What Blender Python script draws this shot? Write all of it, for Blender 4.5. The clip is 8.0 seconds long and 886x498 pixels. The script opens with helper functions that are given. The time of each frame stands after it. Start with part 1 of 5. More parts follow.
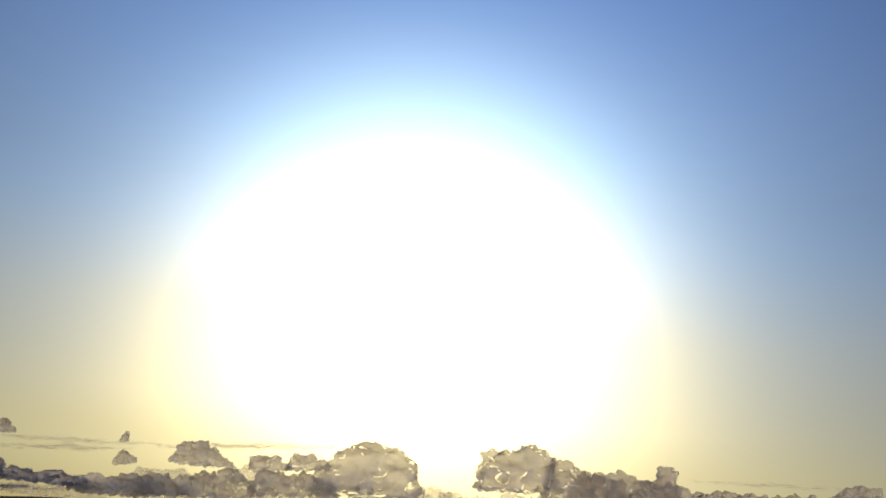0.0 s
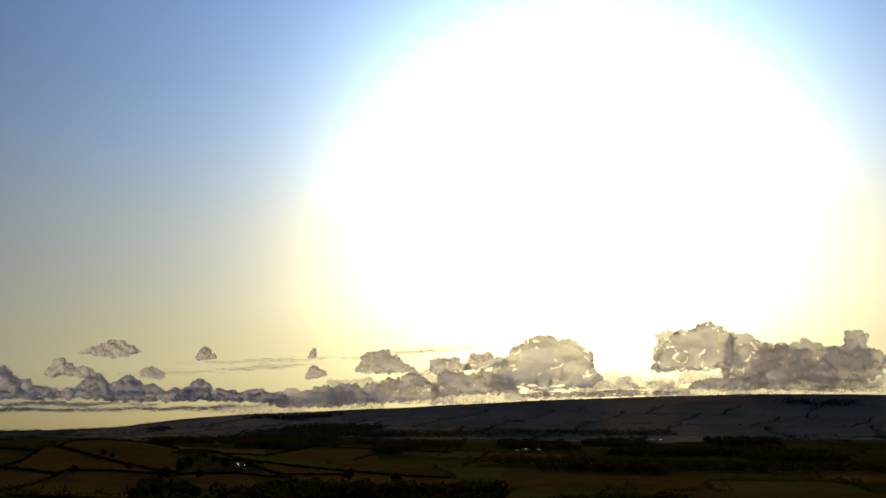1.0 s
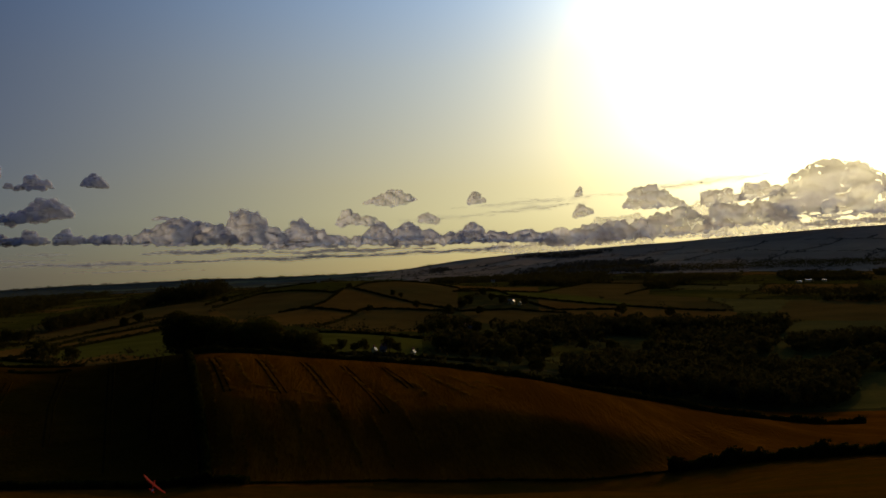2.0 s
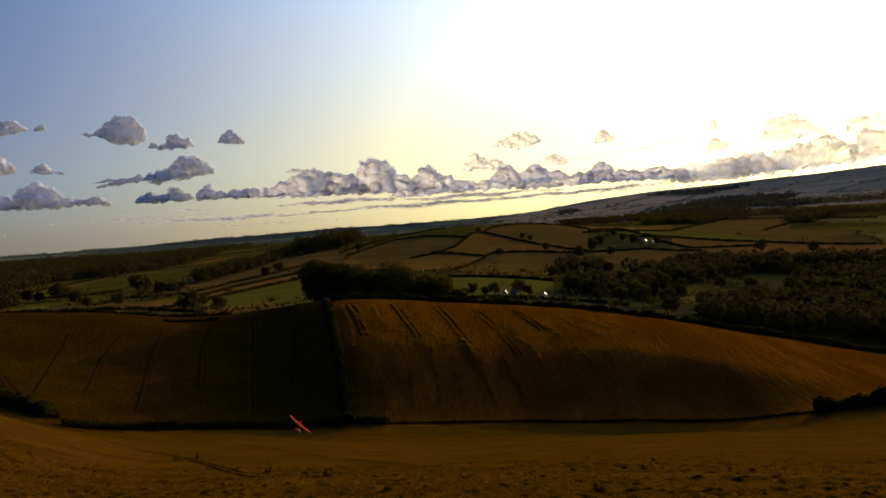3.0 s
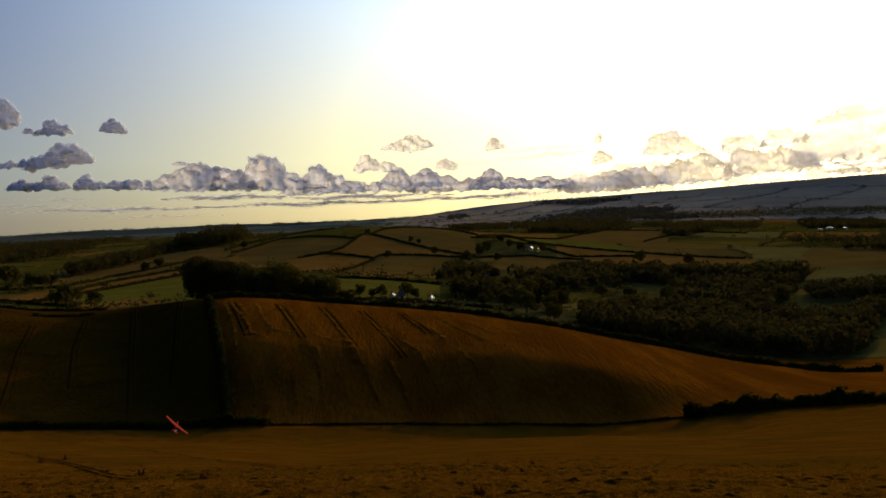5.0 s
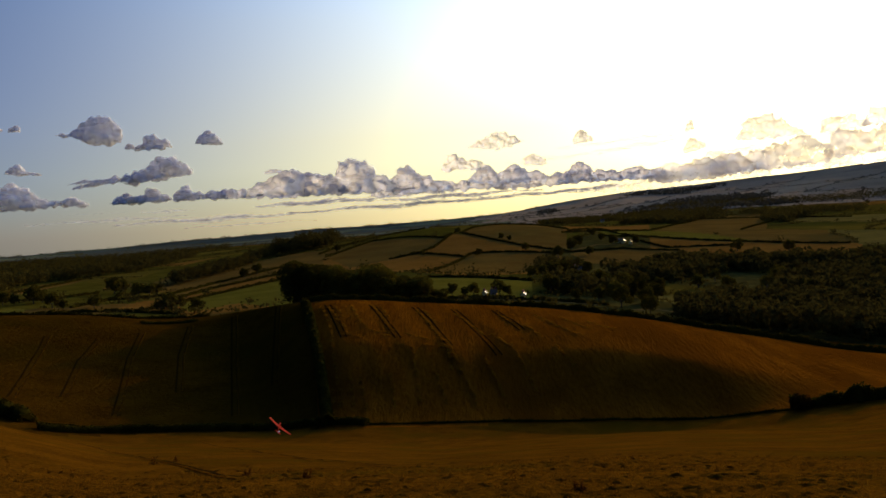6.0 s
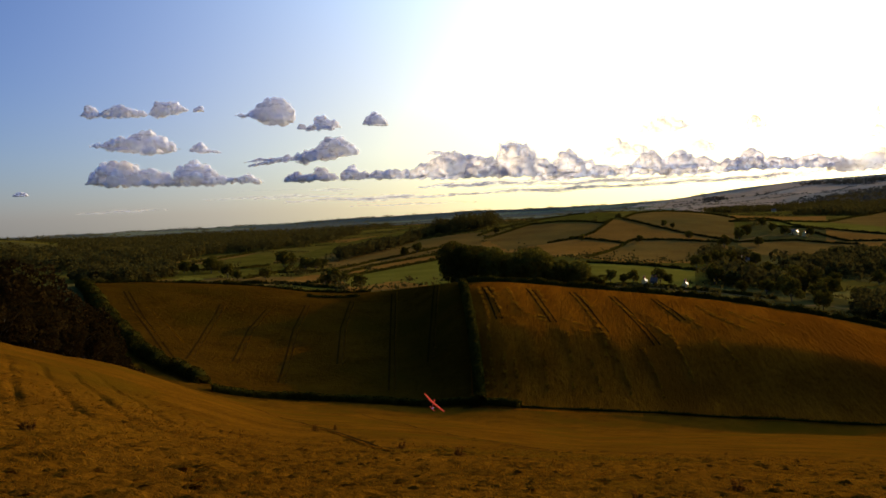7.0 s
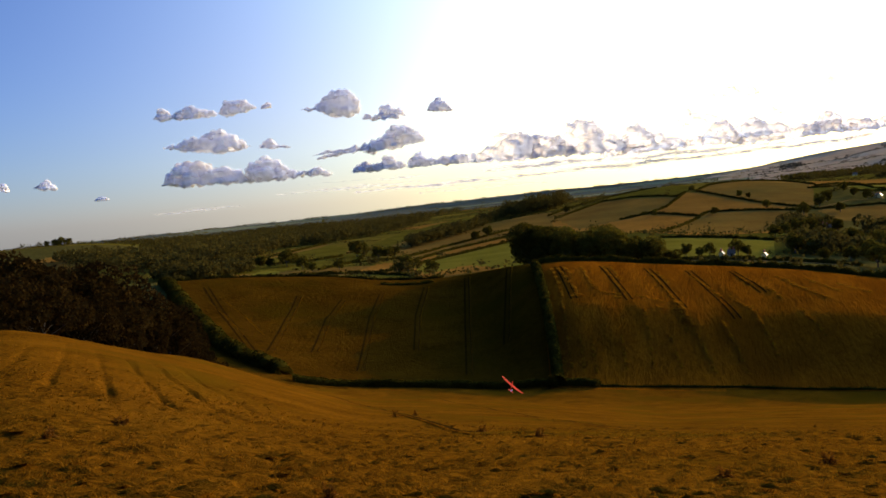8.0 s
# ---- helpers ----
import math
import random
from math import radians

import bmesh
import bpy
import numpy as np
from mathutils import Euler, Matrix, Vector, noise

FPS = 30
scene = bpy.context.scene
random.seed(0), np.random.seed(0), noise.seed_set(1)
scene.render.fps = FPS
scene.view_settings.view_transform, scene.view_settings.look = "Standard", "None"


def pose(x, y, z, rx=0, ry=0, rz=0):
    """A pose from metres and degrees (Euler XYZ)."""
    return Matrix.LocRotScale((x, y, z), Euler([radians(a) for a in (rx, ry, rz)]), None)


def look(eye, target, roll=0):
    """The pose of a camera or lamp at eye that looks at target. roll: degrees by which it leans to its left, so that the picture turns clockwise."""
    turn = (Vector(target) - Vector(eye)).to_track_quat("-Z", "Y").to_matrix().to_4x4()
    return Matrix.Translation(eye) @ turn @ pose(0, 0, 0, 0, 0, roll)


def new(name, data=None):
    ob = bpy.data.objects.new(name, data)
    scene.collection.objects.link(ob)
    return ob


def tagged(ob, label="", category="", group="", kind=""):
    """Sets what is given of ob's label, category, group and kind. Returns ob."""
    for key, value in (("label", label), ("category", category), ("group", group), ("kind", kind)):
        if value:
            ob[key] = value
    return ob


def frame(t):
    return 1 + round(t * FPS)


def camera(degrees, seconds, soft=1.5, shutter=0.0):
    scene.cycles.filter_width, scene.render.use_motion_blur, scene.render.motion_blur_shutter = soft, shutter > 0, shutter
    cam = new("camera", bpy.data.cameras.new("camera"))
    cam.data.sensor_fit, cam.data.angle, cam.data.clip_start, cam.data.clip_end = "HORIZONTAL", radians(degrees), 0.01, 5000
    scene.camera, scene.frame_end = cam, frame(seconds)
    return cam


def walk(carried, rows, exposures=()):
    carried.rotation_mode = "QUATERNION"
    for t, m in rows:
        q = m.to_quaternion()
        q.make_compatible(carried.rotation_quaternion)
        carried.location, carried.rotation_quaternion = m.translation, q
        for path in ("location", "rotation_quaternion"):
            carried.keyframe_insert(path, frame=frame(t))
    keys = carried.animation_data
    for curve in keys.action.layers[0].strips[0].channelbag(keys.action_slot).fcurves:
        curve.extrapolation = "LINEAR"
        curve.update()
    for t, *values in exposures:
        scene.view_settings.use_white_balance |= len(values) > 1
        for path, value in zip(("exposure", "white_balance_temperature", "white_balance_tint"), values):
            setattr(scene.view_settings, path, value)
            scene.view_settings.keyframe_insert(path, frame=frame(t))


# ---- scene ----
FOV = 53.3
cam = camera(FOV, 8.0, soft=1.6)
# The camera turns on the spot, on the head of someone standing on the hilltop: seconds, then the tilt, lean and turn in degrees.
PATH = [
    (0.0, 108.47, -4.77, -37.50),
    (0.5, 104.85, -4.56, -28.60),
    (1.0, 101.30, -0.26, -25.94),
    (1.1, 99.72, 0.51, -24.68),
    (1.5, 95.11, 1.69, -19.19),
    (1.8, 92.28, 2.10, -12.66),
    (2.0, 91.08, 1.54, -8.69),
    (2.2, 89.78, 1.07, -4.72),
    (3.3, 87.74, 3.46, -0.02),
    (3.5, 88.17, 2.89, -0.19),
    (4.0, 88.20, 1.31, -1.86),
    (4.2, 87.97, 1.14, -4.04),
    (5.3, 87.62, 1.33, -7.59),
    (5.5, 87.81, 1.93, -5.88),
    (6.0, 87.72, 3.70, -1.73),
    (6.5, 88.40, 2.63, 3.19),
    (7.0, 87.15, 2.20, 8.60),
    (7.5, 87.34, 4.28, 11.99),
    (8.0, 86.39, 5.27, 13.05),
]
walk(cam, [(t, pose(0, 0, 1.7, rx, ry, rz)) for t, rx, ry, rz in PATH],
     exposures=[(0.0, -3.12), (0.5, -2.95), (1.0, -2.85), (1.5, -2.55), (2.0, -2.8), (2.2, -2.5), (3.3, -1.1), (4.0, -1.1), (5.3, -1.5), (6.0, -1.28),
                (6.5, -0.9), (7.0, -0.5), (8.0, -0.05)])

# ------------------------------------------------------------- sky and sun
SUN_BEARING, SUN_HEIGHT = 34.5, 12.0
SUN_WAY = Vector((math.sin(radians(SUN_BEARING)) * math.cos(radians(SUN_HEIGHT)),
                  math.cos(radians(SUN_BEARING)) * math.cos(radians(SUN_HEIGHT)), math.sin(radians(SUN_HEIGHT))))


class Nodes:
    """A short hand for building node trees."""

    def __init__(self, tree):
        self.tree = tree
        tree.nodes.clear()

    def add(self, kind, **values):
        n = self.tree.nodes.new(kind)
        for key, value in values.items():
            if key in n.inputs:
                n.inputs[key].default_value = value
        return n

    def link(self, a, b):
        self.tree.links.new(a, b)

    def math(self, op, a, b=None):
        n = self.tree.nodes.new("ShaderNodeMath")
        n.operation = op
        for i, v in enumerate((a, b)):
            if v is None:
                continue
            if isinstance(v, (int, float)):
                n.inputs[i].default_value = v
            else:
                self.link(v, n.inputs[i])
        return n.outputs[0]

    def mix(self, fac, a, b, blend="MIX"):
        n = self.tree.nodes.new("ShaderNodeMix")
        n.data_type, n.blend_type = "RGBA", blend
        for sock, v in ((n.inputs[0], fac), (n.inputs[6], a), (n.inputs[7], b)):
            if isinstance(v, (int, float)):
                sock.default_value = v
            elif isinstance(v, tuple):
                sock.default_value = (*v[:3], 1)
            else:
                self.link(v, sock)
        return n.outputs[2]

    def noise(self, vector, scale, detail=4.0, rough=0.55):
        n = self.add("ShaderNodeTexNoise", Scale=scale, Detail=detail, Roughness=rough)
        self.link(vector, n.inputs["Vector"])
        return n.outputs["Fac"]

    def span(self, value, a, b, lo=0.0, hi=1.0):
        n = self.add("ShaderNodeMapRange")
        self.link(value, n.inputs[0])
        for i, v in enumerate((a, b, lo, hi)):
            n.inputs[i + 1].default_value = v
        return n.outputs[0]


SKY_TINT, HAZE_TINT = (0.72, 0.80, 1.27), (1.0, 0.97, 0.78)


def build_sky():
    world = bpy.data.worlds.new("sky")
    scene.world = world
    world.use_nodes = True
    n = Nodes(world.node_tree)
    sky = n.tree.nodes.new("ShaderNodeTexSky")
    sky.sky_type, sky.sun_disc = "NISHITA", False
    sky.sun_elevation, sky.sun_rotation = radians(SUN_HEIGHT), radians(SUN_BEARING)
    sky.air_density, sky.dust_density, sky.ozone_density = 1.0, 0.25, 4.0
    way = n.tree.nodes.new("ShaderNodeTexCoord").outputs["Generated"]
    dot = n.tree.nodes.new("ShaderNodeVectorMath")
    dot.operation = "DOT_PRODUCT"
    n.link(way, dot.inputs[0])
    dot.inputs[1].default_value = SUN_WAY
    angle = n.math("DEGREES", n.math("ARCCOSINE", n.math("MINIMUM", dot.outputs["Value"], 0.99999)))
    # the blinding haze round the low sun
    near = n.math("MULTIPLY", n.math("EXPONENT", n.math("MULTIPLY", n.math("POWER", n.math("DIVIDE", angle, 11.5), 2.0), -1.0)), 33.0)
    wide = n.math("MULTIPLY", n.math("EXPONENT", n.math("MULTIPLY", n.math("POWER", n.math("DIVIDE", angle, 34.0), 2.0), -1.0)), 5.2)
    out = n.tree.nodes.new("ShaderNodeOutputWorld")
    up = n.tree.nodes.new("ShaderNodeSeparateXYZ")
    n.link(way, up.inputs[0])
    # thick air near the horizon swallows part of it
    near = n.math("MULTIPLY", near, n.span(up.outputs[2], 0.015, 0.13, 0.10, 1.0))
    wide = n.math("MULTIPLY", wide, n.span(up.outputs[2], 0.0, 0.06, 0.85, 1.25))
    wide = n.math("MULTIPLY", wide, n.span(up.outputs[2], 0.10, 0.36, 1.0, 0.76))
    low = n.mix(n.span(angle, 28.0, 58.0), HAZE_TINT, (0.82, 0.86, 1.30))
    haze = n.mix(n.span(up.outputs[2], 0.0, 0.24), low, SKY_TINT)
    haze = n.mix(n.span(up.outputs[2], 0.26, 0.6), haze, (0.44, 0.70, 1.62))
    glow = n.mix(n.span(up.outputs[2], 0.09, 0.32), (1.0, 0.82, 0.36), (0.74, 0.97, 1.04))
    glow = n.mix(n.span(up.outputs[2], 0.22, 0.60), glow, (0.40, 0.74, 1.50))
    blaze = n.mix(n.span(up.outputs[2], 0.23, 0.42), (1.0, 0.80, 0.38), (0.74, 0.97, 1.04))
    clear = n.mix(1.0, sky.outputs[0], haze, "MULTIPLY")
    parts = []
    for colour, strength in ((clear, 0.14), (blaze, near), (glow, wide)):
        b = n.tree.nodes.new("ShaderNodeBackground")
        if isinstance(colour, tuple):
            b.inputs[0].default_value = colour
        else:
            n.link(colour, b.inputs[0])
        if isinstance(strength, float):
            b.inputs[1].default_value = strength
        else:
            n.link(strength, b.inputs[1])
        parts.append(b.outputs[0])
    one = n.tree.nodes.new("ShaderNodeAddShader")
    two = n.tree.nodes.new("ShaderNodeAddShader")
    n.link(parts[0], one.inputs[0]), n.link(parts[1], one.inputs[1])
    n.link(one.outputs[0], two.inputs[0]), n.link(parts[2], two.inputs[1])
    n.link(two.outputs[0], out.inputs[0])


build_sky()
sun = new("sun", bpy.data.lights.new("sun", "SUN"))
sun.data.energy, sun.data.angle, sun.data.color = 5.0, radians(0.6), (1.0, 0.60, 0.22)
sun.matrix_world = look(SUN_WAY * 200, (0, 0, 0))

# ------------------------------------------------------------- materials


def surface(name, dark, light, size, fine, bump=0.3, rough=0.9, third=None, stretch=(1, 1, 1), random=0.0, through_light=0.0, spec=0.0, sharp=0.14, share=0.45, haze_sheen=0.0):
    """A matt surface: two colours mixed at a coarse size (metres) and a fine one, and a third in patches."""
    m = bpy.data.materials.new(name)
    m.use_nodes = True
    n = Nodes(m.node_tree)
    at = n.tree.nodes.new("ShaderNodeTexCoord").outputs["Object"]
    mapped = n.add("ShaderNodeMapping")
    n.link(at, mapped.inputs[0])
    mapped.inputs["Scale"].default_value = stretch
    p = mapped.outputs[0]
    big = n.noise(p, 1 / size, 5.0)
    small = n.noise(p, 1 / fine, 6.0, 0.65)
    f = n.math("ADD", n.math("MULTIPLY", big, 1 - share), n.math("MULTIPLY", small, share))
    c = n.mix(n.span(f, 0.5 - sharp, 0.5 + sharp), dark, light)
    if third:
        c = n.mix(n.span(n.noise(p, 0.37 / size, 3.0), 0.48, 0.66, 0.0, 0.85), c, third)
    if random:
        info = n.tree.nodes.new("ShaderNodeObjectInfo")
        h = n.add("ShaderNodeHueSaturation")
        n.link(n.span(info.outputs["Random"], 0, 1, 1 - random, 1 + random), h.inputs["Value"])
        n.link(c, h.inputs["Color"])
        c = h.outputs[0]
    b = n.add("ShaderNodeBsdfPrincipled", Roughness=rough)
    b.inputs["Specular IOR Level"].default_value = spec
    n.link(c, b.inputs["Base Color"])
    if haze_sheen:
        # a warm nap-like sheen that stands in for haze over the far land
        b.inputs["Sheen Weight"].default_value, b.inputs["Sheen Roughness"].default_value = haze_sheen, 0.5
        b.inputs["Sheen Tint"].default_value = (1.0, 0.72, 0.40, 1)
    if bump:
        k = n.add("ShaderNodeBump", Strength=bump, Distance=fine)
        n.link(small, k.inputs["Height"])
        n.link(k.outputs[0], b.inputs["Normal"])
    out = n.tree.nodes.new("ShaderNodeOutputMaterial")
    end = b.outputs[0]
    if through_light:
        t = n.tree.nodes.new("ShaderNodeBsdfTranslucent")
        n.link(c, t.inputs[0])
        x = n.tree.nodes.new("ShaderNodeMixShader")
        x.inputs[0].default_value = through_light
        n.link(end, x.inputs[1]), n.link(t.outputs[0], x.inputs[2])
        end = x.outputs[0]
    n.link(end, out.inputs[0])
    return m


DRY_GRASS = surface("dry_grass", (0.0400, 0.0150, 0.0008), (0.1350, 0.0530, 0.0028), 5.0, 0.22, 0.6, third=(0.0660, 0.0325, 0.0015), sharp=0.15, share=0.62)
CROP = surface("ripe_crop", (0.0300, 0.0128, 0.0007), (0.0640, 0.0280, 0.0018), 14.0, 1.6, 0.6, third=(0.0370, 0.0195, 0.0011))
CROP_GOLD = surface("golden_crop", (0.1000, 0.0290, 0.0011), (0.1950, 0.0620, 0.0028), 7.0, 1.2, 0.9, third=(0.0960, 0.0290, 0.0015), stretch=(1, 0.16, 1))
PASTURE = surface("pasture", (0.0480, 0.0395, 0.0040), (0.0920, 0.0730, 0.0080), 30.0, 2.0, 0.3)
MEADOW = surface("meadow", (0.0820, 0.0690, 0.0070), (0.1400, 0.1140, 0.0125), 30.0, 2.0, 0.3)
# far fields: haze is put into both tans as extra green and blue
STUBBLE = surface("stubble", (0.1327, 0.0607, 0.0090), (0.2083, 0.1012, 0.0151), 45.0, 3.0, 0.3)
TAN_FIELD = surface("tan_field", (0.0922, 0.0504, 0.0090), (0.1585, 0.0892, 0.0151), 50.0, 3.0, 0.3, third=(0.0829, 0.0577, 0.0116))
FAR_LAND = surface("far_land", (0.0470, 0.0388, 0.0043), (0.1453, 0.0966, 0.0117), 160.0, 22.0, 0.2, third=(0.0361, 0.0398, 0.0058))
VALLEY_LAND = surface("valley_pasture", (0.0564, 0.0502, 0.0065), (0.1280, 0.1004, 0.0114), 60.0, 6.0, 0.2, third=(0.0452, 0.0466, 0.0065), haze_sheen=0.03)
# distant land: haze is put into these paler, greyer colours and their sheen
HAZED_HILLS = surface("hazed_hills", (0.045, 0.056, 0.042), (0.095, 0.105, 0.066), 220.0, 30.0, 0.2, third=(0.040, 0.052, 0.044), haze_sheen=0.010)
HAZED_HILL_FIELD = surface("hazed_hill_field", (0.095, 0.110, 0.055), (0.165, 0.170, 0.082), 160.0, 25.0, 0.2, haze_sheen=0.012)
HAZED_MOOR = surface("hazed_moor", (0.150, 0.125, 0.085), (0.250, 0.205, 0.132), 200.0, 26.0, 0.2, third=(0.130, 0.115, 0.080), haze_sheen=0.095)
HAZED_MOOR_WOOD = surface("hazed_moor_wood", (0.120, 0.104, 0.070), (0.200, 0.168, 0.108), 120.0, 16.0, 0.2, haze_sheen=0.08)
HAZED_MOOR_FIELD = surface("hazed_moor_field", (0.160, 0.134, 0.088), (0.245, 0.202, 0.122), 150.0, 22.0, 0.2, haze_sheen=0.10)
WOOD_OR_SHADED_LAND = surface("wood_or_shaded_land", (0.0370, 0.0321, 0.0063), (0.0839, 0.0660, 0.0132), 8.0, 0.8, 0.4)
LODGED = surface("lodged_crop", (0.105, 0.044, 0.0026), (0.250, 0.108, 0.0065), 3.0, 0.35, 0.0, rough=0.8, through_light=0.55)
SOIL = surface("soil", (0.0140, 0.0066, 0.0009), (0.0266, 0.0132, 0.0018), 2.0, 0.2, 0.5)
LANE = surface("lane", (0.0960, 0.0578, 0.0160), (0.1600, 0.0986, 0.0280), 6.0, 0.5, 0.2)
LEAF = surface("leaves", (0.0433, 0.0408, 0.0045), (0.1165, 0.0868, 0.0099), 3.0, 0.4, 0.0, rough=0.7, random=0.3, through_light=0.28)
WOOD_LEAF = surface("woodland_leaves", (0.0360, 0.0300, 0.0060), (0.0780, 0.0600, 0.0120), 9.0, 1.2, 0.0, rough=0.7, through_light=0.30)
SCRUB_LEAF = surface("scrub_leaves", (0.0100, 0.0062, 0.0016), (0.0300, 0.0180, 0.0045), 2.5, 0.35, 0.0, rough=0.75, random=0.25, through_light=0.25)
HEDGE_LEAF = surface("hedge_leaves", (0.0220, 0.0195, 0.0020), (0.0600, 0.0450, 0.0045), 4.0, 0.5, 0.0, rough=0.7, random=0.2, through_light=0.25)
# far leaves, greyed and paled by haze put into their colour
HAZED_RIDGE_LEAF = surface("hazed_ridge_leaves", (0.050, 0.047, 0.030), (0.090, 0.080, 0.048), 30.0, 5.0, 0.0, rough=0.7, through_light=0.2)
BARK = surface("bark", (0.05, 0.04, 0.03), (0.12, 0.095, 0.07), 0.8, 0.08, 0.6)
STRAW = surface("straw_blades", (0.0920, 0.0376, 0.0022), (0.1955, 0.0847, 0.0055), 3.0, 0.3, 0.0, rough=0.8, through_light=0.35)
WEED = surface("weed", (0.070, 0.026, 0.0030), (0.180, 0.072, 0.0090), 0.5, 0.06, 0.0, through_light=0.4)
WHITEWASH = surface("whitewash", (0.74, 0.54, 0.16), (0.86, 0.64, 0.20), 3.0, 0.2, 0.2, rough=0.8)
SLATE = surface("slate", (0.09, 0.062, 0.024), (0.16, 0.112, 0.045), 2.0, 0.25, 0.15, rough=0.45, spec=0.4)
GLASS_DARK = surface("window_glass", (0.02, 0.022, 0.025), (0.04, 0.042, 0.045), 1.0, 0.3, 0.0, rough=0.05, spec=0.8)
BRICK = surface("chimney_brick", (0.25, 0.11, 0.07), (0.38, 0.18, 0.11), 0.6, 0.08, 0.4)
RED_FILM = surface("red_covering", (0.70, 0.035, 0.012), (0.80, 0.06, 0.02), 0.6, 0.05, 0.0, rough=0.6, spec=0.03, through_light=0.4)
PALE_FILM = surface("white_covering", (0.75, 0.72, 0.68), (0.82, 0.80, 0.76), 0.6, 0.05, 0.0, rough=0.3, spec=0.5)


def cloud_stuff(name, through_part, clear_part, holes=0.0, sun_tint=(1.0, 1.0, 1.0)):
    """Bright droplets: part of the light is thrown back, the rest wanders through; thin places let the sky be seen."""
    m = bpy.data.materials.new(name)
    m.use_nodes = True
    n = Nodes(m.node_tree)
    at = n.tree.nodes.new("ShaderNodeTexCoord").outputs["Object"]
    colour = n.mix(n.span(n.noise(at, 1 / 70.0, 5.0), 0.35, 0.65), tuple(a * b for a, b in zip((0.93, 0.92, 0.92), sun_tint)), tuple(a * b for a, b in zip((0.99, 0.985, 0.98), sun_tint)))
    a, b = n.add("ShaderNodeBsdfDiffuse"), n.add("ShaderNodeBsdfTranslucent")
    k = n.add("ShaderNodeBump", Strength=0.12, Distance=10.0)
    n.link(n.noise(at, 1 / 30.0, 5.0, 0.55), k.inputs["Height"])
    x = n.tree.nodes.new("ShaderNodeMixShader")
    x.inputs[0].default_value = through_part
    for q in (a, b):
        n.link(colour, q.inputs["Color"]), n.link(k.outputs[0], q.inputs["Normal"])
    n.link(a.outputs[0], x.inputs[1]), n.link(b.outputs[0], x.inputs[2])
    y = n.tree.nodes.new("ShaderNodeMixShader")
    y.inputs[0].default_value = clear_part
    if holes:
        ragged = n.add("ShaderNodeMapping")
        n.link(at, ragged.inputs[0])
        ragged.inputs["Scale"].default_value = (0.45, 1.0, 1.3)
        n.link(n.span(n.noise(ragged.outputs[0], 1 / 120.0, 6.0, 0.58), 0.38, 0.80, clear_part, holes), y.inputs[0])
    n.link(x.outputs[0], y.inputs[1]), n.link(n.add("ShaderNodeBsdfTransparent").outputs[0], y.inputs[2])
    n.link(y.outputs[0], n.tree.nodes.new("ShaderNodeOutputMaterial").inputs[0])
    return m


CLOUD, BANK_CLOUD, VAPOUR = cloud_stuff("cloud", 0.4, 0.0), cloud_stuff("bank_cloud", 0.74, 0.0), cloud_stuff("thin_vapour", 0.8, 0.72)
# near the sun, its warmth is tinted into the clouds' own colour
SUN_CLOUD, SUN_VAPOUR = cloud_stuff("sun_cloud", 0.72, 0.06, 0.42, (1.0, 0.975, 0.93)), cloud_stuff("sunlit_vapour", 0.9, 0.90, 0.0, (1.0, 0.975, 0.93))
LOW_CLOUD = cloud_stuff("low_cloud", 0.85, 0.45, 0.9, (1.0, 0.975, 0.93))
VEIL, STREAK = cloud_stuff("cloud_veil", 0.7, 0.70, 0.96), cloud_stuff("cloud_streak", 0.6, 0.86)
# ------------------------------------------------------------- lie of the land
# Bearings are degrees clockwise from +y; the eye stands 1.7 m above the hilltop at the origin.
EYE = 1.7
BEARINGS = np.arange(-180.0, 180.01, 0.5)


def spread(pairs):
    """A smooth run of values over all bearings through (bearing, value) pairs."""
    b, a = [d[0] for d in pairs], [d[1] for d in pairs]
    mid = (a[0] + a[-1]) / 2
    b, a = [-180] + [b[0] - 40] + b + [b[-1] + 60] + [180], [mid] + [a[0]] + a + [a[-1]] + [mid]
    kernel = np.exp(-0.5 * (np.arange(-8, 9) / 3.0) ** 2)
    return np.convolve(np.pad(np.interp(BEARINGS, b, a), 8, mode="wrap"), kernel / kernel.sum(), mode="valid")


def ring(far, *dips, bend=((0, 1.0),)):
    """One belt of the land at the distance far: (bearing, angle above the eye's level) pairs, as heights over all bearings.
    bend: (bearing, factor) pairs by which the belt swings further out."""
    away = far * spread(bend)
    return away, EYE + away * np.tan(np.radians(spread(dips)))


